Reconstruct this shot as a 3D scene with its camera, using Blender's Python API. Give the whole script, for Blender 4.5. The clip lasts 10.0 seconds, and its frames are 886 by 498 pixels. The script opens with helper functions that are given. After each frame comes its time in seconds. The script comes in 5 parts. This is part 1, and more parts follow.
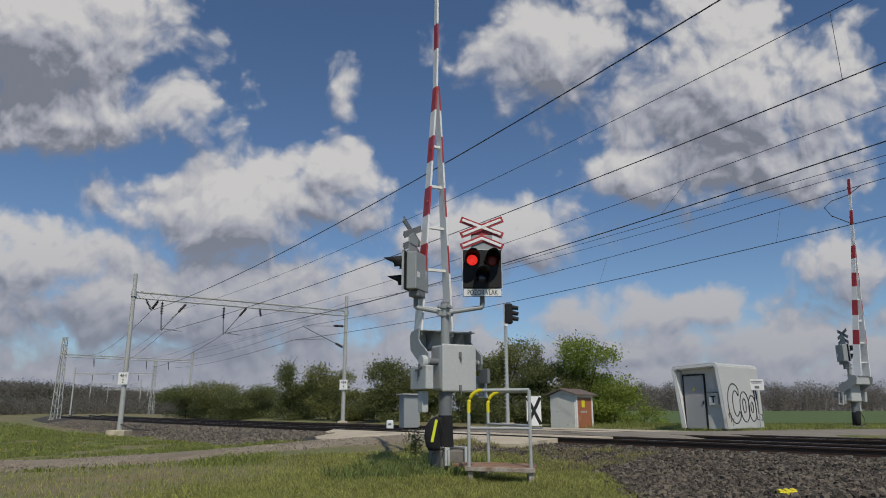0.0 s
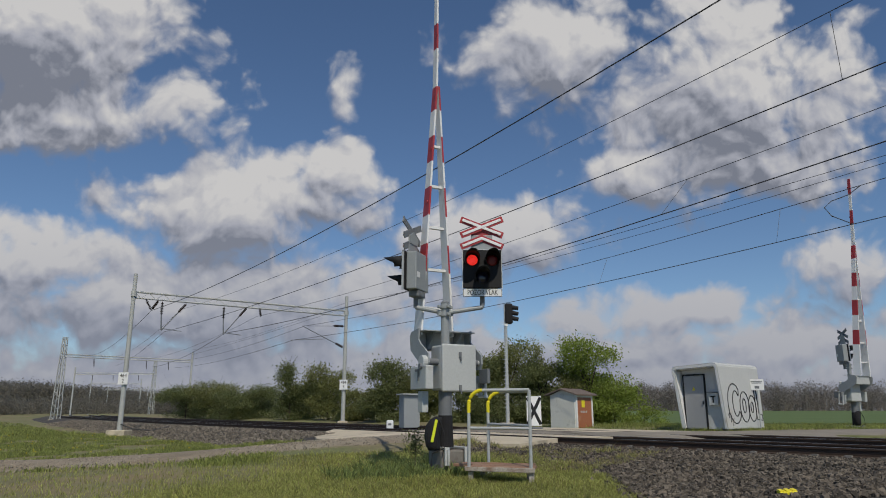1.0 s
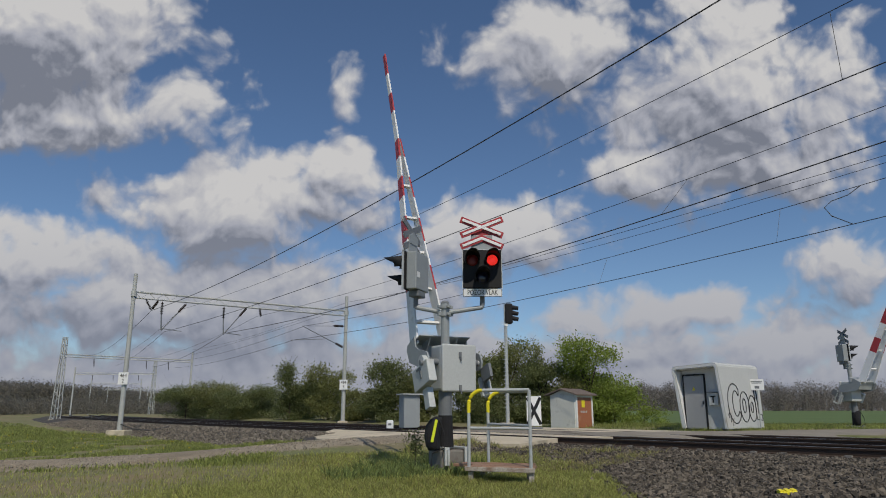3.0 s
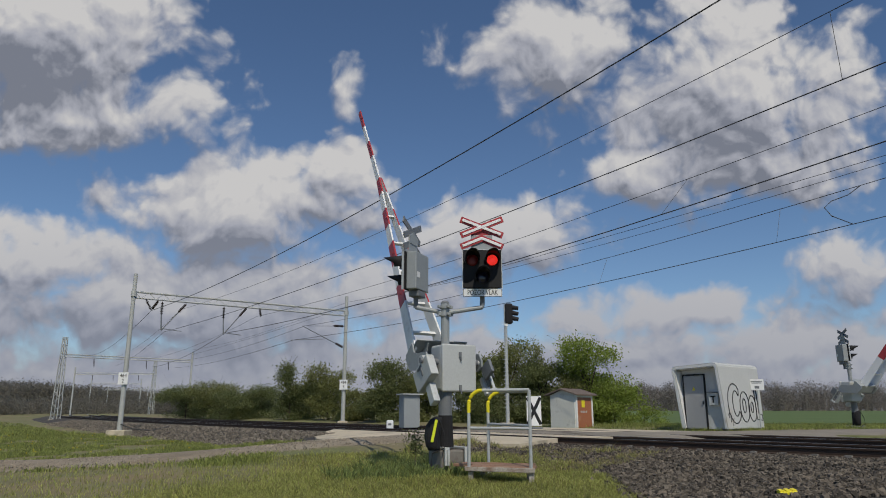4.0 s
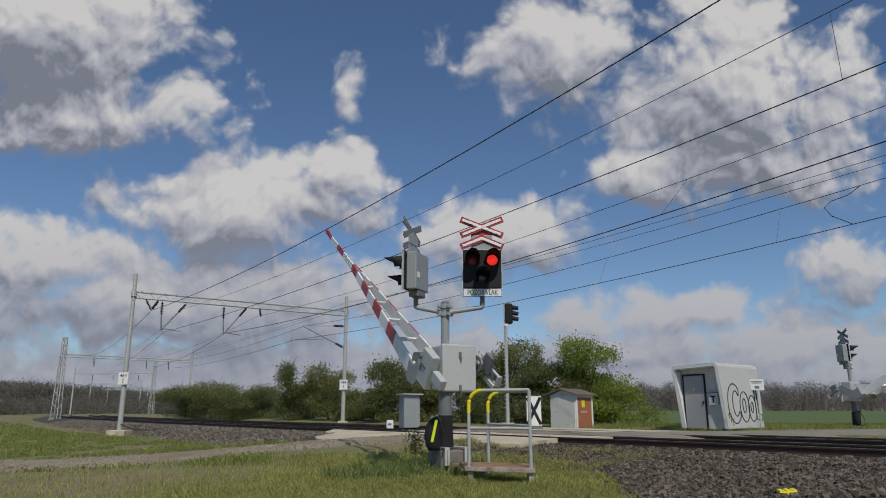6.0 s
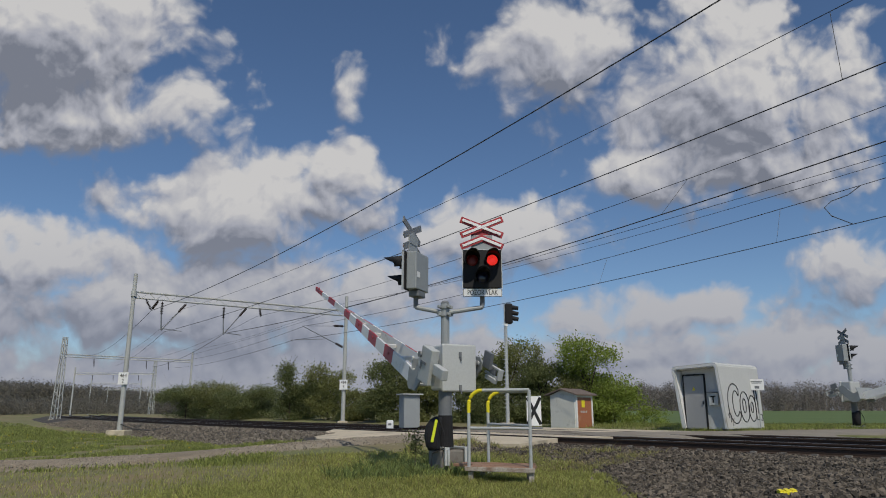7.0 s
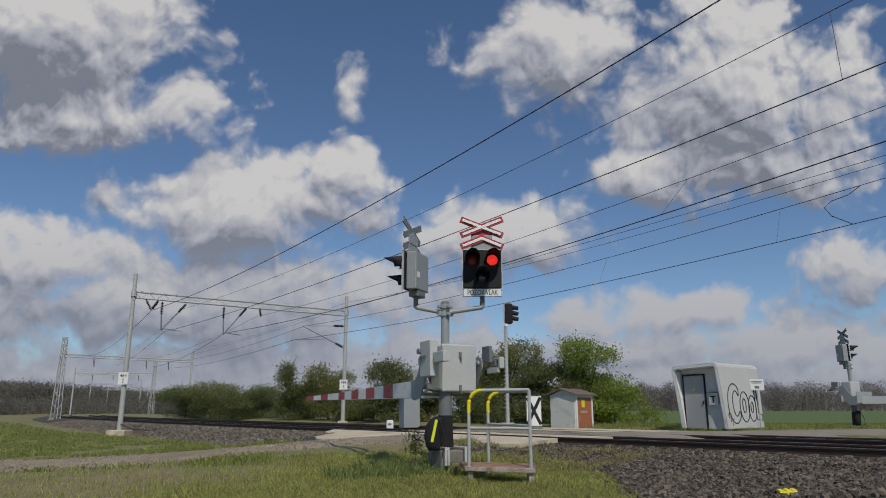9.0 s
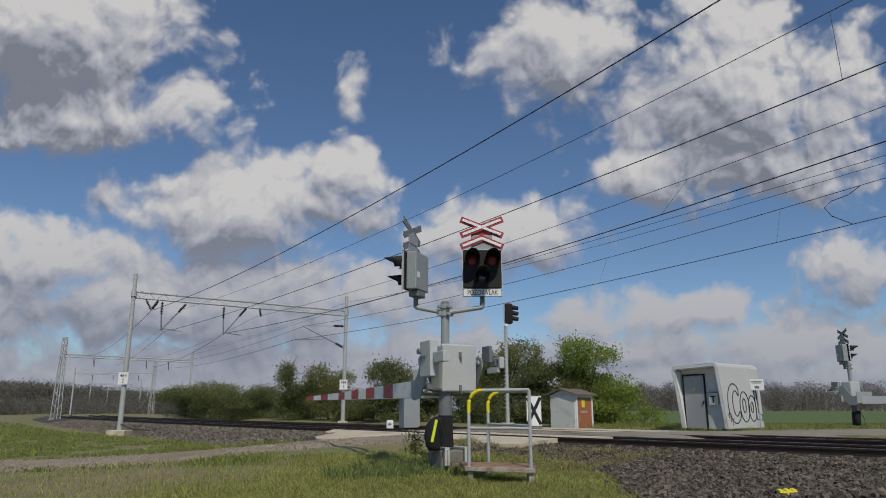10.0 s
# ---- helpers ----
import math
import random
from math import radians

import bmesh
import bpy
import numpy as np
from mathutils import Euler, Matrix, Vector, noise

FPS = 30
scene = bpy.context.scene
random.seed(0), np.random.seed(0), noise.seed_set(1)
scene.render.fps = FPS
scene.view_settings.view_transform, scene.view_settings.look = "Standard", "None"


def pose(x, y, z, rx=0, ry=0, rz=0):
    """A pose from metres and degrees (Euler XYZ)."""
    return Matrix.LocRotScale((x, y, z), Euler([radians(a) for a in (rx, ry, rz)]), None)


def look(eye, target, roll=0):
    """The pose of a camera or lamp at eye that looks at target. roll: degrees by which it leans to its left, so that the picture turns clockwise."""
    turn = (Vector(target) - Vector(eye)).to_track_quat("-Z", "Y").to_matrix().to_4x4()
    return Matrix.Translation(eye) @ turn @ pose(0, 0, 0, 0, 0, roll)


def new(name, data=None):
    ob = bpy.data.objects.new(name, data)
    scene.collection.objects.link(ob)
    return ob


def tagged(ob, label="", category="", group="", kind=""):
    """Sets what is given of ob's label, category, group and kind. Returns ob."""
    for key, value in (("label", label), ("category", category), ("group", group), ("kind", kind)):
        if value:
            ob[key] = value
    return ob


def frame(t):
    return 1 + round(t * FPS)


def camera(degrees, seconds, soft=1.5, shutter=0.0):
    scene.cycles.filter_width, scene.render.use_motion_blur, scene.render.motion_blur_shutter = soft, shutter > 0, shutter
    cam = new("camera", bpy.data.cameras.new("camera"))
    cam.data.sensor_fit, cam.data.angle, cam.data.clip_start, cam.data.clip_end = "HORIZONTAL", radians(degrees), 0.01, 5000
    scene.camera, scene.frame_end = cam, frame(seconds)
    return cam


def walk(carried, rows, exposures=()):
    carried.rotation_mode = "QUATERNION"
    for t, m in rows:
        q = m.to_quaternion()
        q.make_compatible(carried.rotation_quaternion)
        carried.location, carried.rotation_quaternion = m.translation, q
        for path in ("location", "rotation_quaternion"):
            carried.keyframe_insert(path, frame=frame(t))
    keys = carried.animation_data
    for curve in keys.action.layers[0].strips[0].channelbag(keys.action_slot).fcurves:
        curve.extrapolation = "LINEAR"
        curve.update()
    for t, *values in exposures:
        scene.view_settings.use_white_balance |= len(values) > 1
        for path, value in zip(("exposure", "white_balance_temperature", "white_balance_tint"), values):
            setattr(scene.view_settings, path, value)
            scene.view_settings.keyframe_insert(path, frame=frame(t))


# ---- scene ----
cam = camera(66.3, 10.0, soft=1.0)
EYE = (0.0, 0.0, 1.15)
walk(cam, [(0.0, pose(*EYE, 103.36, 0, 0)), (10.0, pose(*EYE, 103.36, 0, 0))])

# ---------------------------------------------------------------- light
SUN_EL, SUN_AZ = 50.0, 166.0      # azimuth clockwise from +y
world = bpy.data.worlds.new("world")
scene.world = world
world.use_nodes = True
wn = world.node_tree.nodes
sky = wn.new("ShaderNodeTexSky")
sky.sky_type = "NISHITA"
sky.sun_disc = False
sky.sun_elevation, sky.sun_rotation = radians(SUN_EL), radians(SUN_AZ)
sky.air_density, sky.dust_density, sky.ozone_density = 1.0, 0.05, 6.5
wn["Background"].inputs["Strength"].default_value = 0.08
world.node_tree.links.new(sky.outputs[0], wn["Background"].inputs[0])
sun = new("sun", bpy.data.lights.new("sun", "SUN"))
sun.data.energy, sun.data.angle, sun.data.color = 2.8, radians(0.55), (1.0, 0.92, 0.78)
_a, _e = radians(SUN_AZ), radians(SUN_EL)
sun.matrix_world = look((60 * math.sin(_a) * math.cos(_e), 60 * math.cos(_a) * math.cos(_e), 60 * math.sin(_e)), (0, 0, 0))
scene.view_settings.exposure = 0.0

# ---------------------------------------------------------------- materials
def material(name, colour, rough=0.7, metal=0.0, vary=0.15, scale=6.0, bump=0.0, bump_scale=60.0, dirt=None, dirt_amount=0.35, random_tint=0.0, emit=0.0, island=False):
    """Painted, stony or earthy surface: two scales of colour noise, an optional dirt tone, relief and per-piece tint."""
    m = bpy.data.materials.new(name)
    m.use_nodes = True
    nt = m.node_tree
    N, L = nt.nodes, nt.links
    bs = N["Principled BSDF"]
    bs.inputs["Roughness"].default_value, bs.inputs["Metallic"].default_value = rough, metal
    co = N.new("ShaderNodeTexCoord")

    def noise_tex(s, detail=4.0):
        t = N.new("ShaderNodeTexNoise")
        t.inputs["Scale"].default_value, t.inputs["Detail"].default_value = s, detail
        L.new(co.outputs["Object"], t.inputs["Vector"])
        return t

    def mix(kind, fac, a, b):
        x = N.new("ShaderNodeMix")
        x.data_type, x.blend_type = "RGBA", kind
        for sock, v in ((x.inputs[0], fac), (x.inputs[6], a), (x.inputs[7], b)):
            if hasattr(v, "links"):
                L.new(v, sock)
            else:
                sock.default_value = v
        return x.outputs[2]

    big, fine = noise_tex(scale), noise_tex(scale * 9, 3.0)
    base = (*colour, 1)
    lo = tuple(c * (1 - vary) for c in colour) + (1,)
    hi = tuple(min(1, c * (1 + vary)) for c in colour) + (1,)
    col = mix("MIX", big.outputs[0], lo, hi)
    col = mix("OVERLAY", min(0.6, vary * 1.5), col, fine.outputs[0])
    if dirt:
        ramp = N.new("ShaderNodeMapRange")
        ramp.inputs[1].default_value, ramp.inputs[2].default_value = 0.62 - dirt_amount * 0.4, 0.78 - dirt_amount * 0.3
        stain = noise_tex(scale * 0.6, 8.0)
        stain.inputs["Roughness"].default_value = 0.7
        L.new(stain.outputs[0], ramp.inputs[0])
        col = mix("MIX", ramp.outputs[0], col, (*dirt, 1))
    if random_tint:
        src = N.new("ShaderNodeNewGeometry").outputs["Random Per Island"] if island else N.new("ShaderNodeObjectInfo").outputs["Random"]
        mr = N.new("ShaderNodeMapRange")
        mr.inputs[3].default_value, mr.inputs[4].default_value = 1 - random_tint, 1 + random_tint
        L.new(src, mr.inputs[0])
        cc = N.new("ShaderNodeCombineColor")
        for i in range(3):
            L.new(mr.outputs[0], cc.inputs[i])
        col = mix("MULTIPLY", 1.0, col, cc.outputs[0])
    L.new(col, bs.inputs["Base Color"])
    if bump:
        b = N.new("ShaderNodeBump")
        b.inputs["Strength"].default_value, b.inputs["Distance"].default_value = bump, 0.02
        L.new(noise_tex(bump_scale, 6.0).outputs[0], b.inputs["Height"])
        L.new(b.outputs[0], bs.inputs["Normal"])
    if emit:
        L.new(col, bs.inputs["Emission Color"])
        bs.inputs["Emission Strength"].default_value = emit
    return m


GREY_PAINT = material("grey_paint", (0.29, 0.31, 0.315), 0.5, 0.0, 0.08, 3, 0.1, 90, (0.25, 0.24, 0.21), 0.12)
PALE_PAINT = material("pale_grey_paint", (0.47, 0.485, 0.475), 0.5, 0.0, 0.07, 3, 0.08, 90, (0.33, 0.31, 0.27), 0.12)
DARK_GREY = material("dark_grey_paint", (0.16, 0.17, 0.18), 0.55, 0.0, 0.12, 4, 0.1, 80)
BLACK = material("black_paint", (0.007, 0.007, 0.008), 0.75, 0.0, 0.2, 5)
BLACK_FABRIC = material("black_fabric", (0.012, 0.012, 0.014), 0.9, 0.0, 0.3, 8, 0.4, 200)
WHITE = material("white_paint", (0.78, 0.78, 0.77), 0.45, 0.0, 0.05, 3, 0.05, 60, (0.5, 0.48, 0.44), 0.1)
RED = material("red_reflective_paint", (0.38, 0.035, 0.04), 0.45, 0.0, 0.1, 5)
YELLOW = material("yellow_paint", (0.78, 0.66, 0.02), 0.5, 0.0, 0.1, 6, 0.05, 60, (0.5, 0.42, 0.1), 0.15)
LIME = material("lime_stripe", (0.72, 0.78, 0.03), 0.5, 0.0, 0.08, 6)
GALV = material("galvanised_steel", (0.5, 0.51, 0.5), 0.5, 0.35, 0.12, 6, 0.05, 80, (0.3, 0.27, 0.22), 0.15)
MAST_STEEL = material("weathered_mast_steel", (0.42, 0.43, 0.41), 0.65, 0.1, 0.15, 2, 0.1, 40, (0.25, 0.2, 0.15), 0.18)
RAIL_RUST = material("rusty_rail", (0.055, 0.035, 0.025), 0.8, 0.2, 0.25, 4, 0.3, 60)
RAIL_HEAD = material("polished_rail_head", (0.42, 0.42, 0.42), 0.28, 0.9, 0.1, 4)
SLEEPER = material("concrete_sleeper", (0.2, 0.185, 0.165), 0.9, 0.0, 0.15, 3, 0.3, 60, (0.09, 0.06, 0.045), 0.3, 0.12)
CONCRETE = material("worn_concrete", (0.55, 0.475, 0.35), 0.9, 0.0, 0.12, 1.5, 0.3, 40, (0.25, 0.22, 0.17), 0.3, 0.06)
ASPHALT = material("old_asphalt", (0.235, 0.205, 0.165), 0.95, 0.0, 0.18, 1.2, 0.35, 90, (0.28, 0.25, 0.2), 0.4)
BALLAST = material("ballast_bed", (0.034, 0.03, 0.025), 0.95, 0.0, 0.45, 5, 1.0, 26, (0.13, 0.115, 0.1), 0.4)
STONE = material("ballast_stone", (0.105, 0.088, 0.068), 0.92, 0.0, 0.3, 9, 0.4, 40, None, 0, 0.75, 0, True)
STONE_PALE = material("pale_ballast_stone", (0.155, 0.133, 0.105), 0.92, 0.0, 0.25, 9, 0.4, 40, None, 0, 0.5, 0, True)
GRAVEL = material("pale_gravel", (0.29, 0.25, 0.195), 0.92, 0.0, 0.2, 9, 0.3, 40, None, 0, 0.5, 0, True)
LENS_RED = material("dull_red_lens", (0.2, 0.012, 0.014), 0.4)
LENS_BLUE = material("dull_clear_lens", (0.018, 0.02, 0.05), 0.12)
LIT_RED = material("lit_red_lens", (0.30, 0.011, 0.008), 0.3, emit=2.4, vary=0.55, scale=14)
WOOD = material("weathered_boards", (0.26, 0.15, 0.095), 0.85, 0.0, 0.25, 5, 0.3, 50, (0.36, 0.26, 0.18), 0.3, 0.15)
WOOD_PALE = material("splintered_pale_board", (0.38, 0.34, 0.29), 0.9, 0.0, 0.3, 7, 0.5, 60, (0.2, 0.12, 0.08), 0.3)
RENDER_WALL = material("pale_render", (0.5, 0.51, 0.5), 0.85, 0.0, 0.06, 1.5, 0.25, 70, (0.45, 0.43, 0.39), 0.2)
SHED_WALL = material("shed_wall", (0.6, 0.6, 0.55), 0.85, 0.0, 0.08, 1.5, 0.2, 60, (0.3, 0.28, 0.24), 0.2)
DOOR_GREY = material("grey_door", (0.32, 0.325, 0.33), 0.55, 0.0, 0.06, 2)
DOOR_ORANGE = material("faded_orange_door", (0.36, 0.13, 0.06), 0.6, 0.0, 0.12, 3, 0.1, 40, (0.42, 0.23, 0.14), 0.25)
ROOF_BROWN = material("brown_roof_sheet", (0.15, 0.115, 0.095), 0.85, 0.0, 0.2, 4, 0.3, 50)
INSULATOR = material("brown_insulator", (0.03, 0.018, 0.014), 0.3, 0.0, 0.1, 6)
WIRE = material("weathered_copper_wire", (0.055, 0.055, 0.055), 0.6, 0.3, 0.1, 3)
BARK = material("bark", (0.075, 0.055, 0.04), 0.95, 0.0, 0.3, 8, 0.6, 50)
HEDGE_CORE = material("twiggy_core", (0.02, 0.024, 0.012), 1.0, 0.0, 0.5, 2)


def leaf_material(name, colour, spread=0.45):
    m = material(name, colour, 0.6, 0.0, 0.25, 0.8, 0, 60, None, 0, spread, 0, True)
    N, L = m.node_tree.nodes, m.node_tree.links
    bs = N["Principled BSDF"]
    bs.inputs["Specular IOR Level"].default_value = 0.25
    tl, mx = N.new("ShaderNodeBsdfTranslucent"), N.new("ShaderNodeMixShader")
    L.new(bs.inputs["Base Color"].links[0].from_socket, tl.inputs[0])
    mx.inputs[0].default_value = 0.55
    L.new(bs.outputs[0], mx.inputs[1])
    L.new(tl.outputs[0], mx.inputs[2])
    L.new(mx.outputs[0], N["Material Output"].inputs[0])
    return m


LEAF_DARK = leaf_material("dark_leaves", (0.185, 0.21, 0.085), 0.15)
LEAF_OLIVE = leaf_material("olive_leaves", (0.225, 0.235, 0.085), 0.15)
LEAF_FRESH = leaf_material("fresh_leaves", (0.27, 0.335, 0.07), 0.18)
# the two distant twig colours are paled, with aerial haze put into them
LEAF_BARE = leaf_material("bare_twigs", (0.25, 0.225, 0.2), 0.12)
LEAF_HILL = leaf_material("hill_twigs", (0.22, 0.205, 0.17), 0.1)
GRASS_BLADE = leaf_material("grass_blades", (0.41, 0.42, 0.13), 0.5)
GRASS_MEADOW = leaf_material("meadow_blades", (0.3, 0.335, 0.1), 0.5)
WEED = leaf_material("weed_leaves", (0.24, 0.29, 0.1), 0.5)
GRASS_DRY = leaf_material("dry_grass_blades", (0.4, 0.34, 0.17), 0.4)
GRASS_FIELD = material("field_crop", (0.085, 0.13, 0.03), 0.9, 0.0, 0.12, 0.05, 0.4, 6)
DIRT = material("gravel_dirt", (0.235, 0.19, 0.13), 0.95, 0.0, 0.3, 0.9, 0.8, 45, (0.3, 0.26, 0.2), 0.45)
FLOWER = material("dandelion_yellow", (0.75, 0.6, 0.03), 0.7)


def ground_material():
    m = material("grassy_ground", (0.15, 0.16, 0.06), 0.95, 0.0, 0.35, 0.45, 0.8, 22, (0.23, 0.178, 0.098), 0.5)
    return m


GROUND = ground_material()

# ---------------------------------------------------------------- mesh helpers
def part(name, bm, mat, parent=None, label="", smooth=False):
    me = bpy.data.meshes.new(name)
    if smooth:
        for f in bm.faces:
            f.smooth = True
    bm.to_mesh(me)
    bm.free()
    for mm in (mat if isinstance(mat, (list, tuple)) else [mat]):
        me.materials.append(mm)
    ob = new(name, me)
    if parent:
        ob.parent = parent
    if label:
        tagged(ob, label)
    return ob


def thing(name, label, category, m=None, group="", kind=""):
    ob = new(name)
    if m is not None:
        ob.matrix_basis = m
    return tagged(ob, label, category, group, kind)


def box(bm, cx, cy, cz, sx, sy, sz, bevel=0.0, m=None, mat=0):
    g = bmesh.ops.create_cube(bm, size=1.0)
    vs = g["verts"]
    for v in vs:
        v.co = Vector((cx + v.co.x * sx, cy + v.co.y * sy, cz + v.co.z * sz))
    fs = list({f for v in vs for f in v.link_faces})
    for f in fs:
        f.material_index = mat
    if bevel:
        r = bmesh.ops.bevel(bm, geom=list({e for v in vs for e in v.link_edges}), offset=bevel, segments=2, affect="EDGES", profile=0.5)
        vs = list({v for f in r["faces"] for v in f.verts} | {v for v in vs if v.is_valid})
        for f in {f for v in vs for f in v.link_faces}:
            f.material_index = mat
    if m is not None:
        for v in vs:
            v.co = m @ v.co
    return bm


def Box(*a, **k):
    return box(bmesh.new(), *a, **k)


def tube(bm, a, b, r, r2=None, seg=12, caps=True):
    a, b = Vector(a), Vector(b)
    d = b - a
    g = bmesh.ops.create_cone(bm, cap_ends=caps, segments=seg, radius1=r, radius2=r if r2 is None else r2, depth=d.length)
    m = Matrix.Translation((a + b) / 2) @ d.to_track_quat("Z", "Y").to_matrix().to_4x4()
    bmesh.ops.transform(bm, matrix=m, verts=g["verts"])
    return bm


def Tube(*a, **k):
    return tube(bmesh.new(), *a, **k)


def bent_tube(points, r, seg=10, bm=None):
    """A tube along a list of points, with shared rings."""
    bm = bm or bmesh.new()
    pts = [Vector(p) for p in points]
    rings = []
    up = Vector((0.13, 0.21, 0.97))
    for i, p in enumerate(pts):
        t = (pts[min(i + 1, len(pts) - 1)] - pts[max(i - 1, 0)]).normalized()
        x = t.cross(up if abs(t.dot(up)) < 0.95 else Vector((1, 0, 0))).normalized()
        y = t.cross(x)
        rings.append([bm.verts.new(p + (x * math.cos(2 * math.pi * k / seg) + y * math.sin(2 * math.pi * k / seg)) * r) for k in range(seg)])
    for A, B in zip(rings, rings[1:]):
        for k in range(seg):
            bm.faces.new((A[k], A[(k + 1) % seg], B[(k + 1) % seg], B[k]))
    bm.faces.new(rings[0][::-1])
    bm.faces.new(rings[-1])
    bmesh.ops.recalc_face_normals(bm, faces=bm.faces)
    return bm


def prism(points, y0, y1, bm=None, plane="xz"):
    """A polygon in the named plane, extruded along the third axis from y0 to y1."""
    bm = bm or bmesh.new()
    def at(p, h):
        return {"xz": (p[0], h, p[1]), "xy": (p[0], p[1], h), "yz": (h, p[0], p[1])}[plane]
    A = [bm.verts.new(at(p, y0)) for p in points]
    B = [bm.verts.new(at(p, y1)) for p in points]
    n = len(points)
    bm.faces.new(A)
    bm.faces.new(B[::-1])
    for i in range(n):
        bm.faces.new((A[i], B[i], B[(i + 1) % n], A[(i + 1) % n]))
    bmesh.ops.recalc_face_normals(bm, faces=bm.faces)
    return bm


def from_arrays(name, verts, faces, mat, parent=None, label=""):
    me = bpy.data.meshes.new(name)
    me.from_pydata(verts, [], faces)
    me.materials.append(mat)
    ob = new(name, me)
    if parent:
        ob.parent = parent
    if label:
        tagged(ob, label)
    return ob


# ---------------------------------------------------------------- lie of the land
U2, N2 = Vector((-0.639, 0.769)), Vector((0.769, 0.639))    # along and across the tracks at the crossing
C2 = Vector((7.99, 12.74))                                  # a point on the nearest rail
RAIL_Z = 0.46


def on_track(s, o):
    """Plan position s metres along the tracks and o metres beyond the nearest rail; the line swings away past s = 30."""
    if s <= 30:
        return C2 + U2 * s + N2 * o
    k = (s - 30)
    ang = min(k / 420.0, 0.45)
    a0 = math.atan2(U2.y, U2.x)
    if k / 420.0 <= 0.45:
        base = C2 + U2 * 30
        x = 420 * (math.sin(a0) - math.sin(a0 - ang))
        y = 420 * (-math.cos(a0) + math.cos(a0 - ang))
        p = base + Vector((x, y))
    else:
        base = on_track(30 + 420 * 0.45, 0)
        p = base + Vector((math.cos(a0 - ang), math.sin(a0 - ang))) * (k - 420 * 0.45)
    d = Vector((math.cos(a0 - ang), math.sin(a0 - ang)))
    return p + Vector((d.y, -d.x)) * o


def offset_of(x, y):
    return (Vector((x, y)) - C2).dot(N2)


ROAD = [Vector(p) for p in ((-60, 8, -0.2), (-30, 12.5, -0.15), (-16, 15.6, -0.12), (-9.5, 16.6, -0.1), (-6.6, 17.9, 0.0), (-3.4, 19.2, 0.25), (-0.5, 20.3, 0.41), (4, 21.3, 0.44), (12, 23.0, 0.45), (18.5, 25.2, 0.46), (24, 27.2, 0.47), (60, 38, 0.5), (200, 75, 0.5))]


def road_near(x, y):
    """Distance to the road's middle line, and its height there."""
    best = (1e9, 0.0)
    p = Vector((x, y))
    for a, b in zip(ROAD, ROAD[1:]):
        d = (b - a).xy
        t = max(0, min(1, (p - a.xy).dot(d) / d.length_squared))
        q = a + (b - a) * t
        w = (p - q.xy).length
        if w < best[0]:
            best = (w, q.z)
    return best


def smooth01(a, b, v):
    t = max(0.0, min(1.0, (v - a) / (b - a)))
    return t * t * (3 - 2 * t)


def ground_z(x, y):
    o = offset_of(x, y)
    if y > 45 and x < 0:          # follow the swing of the line
        o = min(o, 40)
    left = -0.16 + 0.18 * smooth01(-9, 1, x)
    z = left
    z += (0.45 - left) * smooth01(7.5, 11, o)
    z += (0.0 - z) * (smooth01(-4.5, -2.5, o) * (1 - smooth01(6.5, 9, o)))
    d, rz = road_near(x, y)
    k = 1 - smooth01(2.2, 5.5, d)
    if o < -2 or o > 8:
        z += (rz - 0.02 - z) * k
    mound = math.exp(-((x - 0.0) ** 2 + (y - 13.2) ** 2) / 3.2)
    z += 0.12 * mound * (o < -2.5)
    z += 0.035 * noise.noise(Vector((x * 0.5, y * 0.5, 0))) + 0.012 * noise.noise(Vector((x * 2.1, y * 2.1, 3)))
    return z

# ---------------------------------------------------------------- ground, road, tracks
def build_ground():
    def axis(lo, hi, fine_lo, fine_hi, step, grow):
        v = [fine_lo]
        while v[-1] < fine_hi:
            v.append(v[-1] + step)
        s = step
        while v[-1] < hi:
            s *= grow
            v.append(v[-1] + s)
        s = step
        while v[0] > lo:
            s *= grow
            v.insert(0, v[0] - s)
        return v
    xs, ys = axis(-4200, 4200, -14, 14, 0.33, 1.13), axis(-900, 4400, 6, 28, 0.33, 1.13)
    verts, faces = [], []
    for y in ys:
        for x in xs:
            far = smooth01(60, 400, math.hypot(x, y))
            z = ground_z(x, y) if math.hypot(x, y) < 400 else 0.4
            verts.append((x, y, z * (1 - far) + 0.35 * far))
    w = len(xs)
    for j in range(len(ys) - 1):
        for i in range(w - 1):
            a = j * w + i
            faces.append((a, a + 1, a + w + 1, a + w))
    g = from_arrays("ground", verts, faces, GROUND)
    for p in g.data.polygons:
        p.use_smooth = True
    tagged(g, "rough meadow grass with bare earthy patches", "ground", kind="structure")


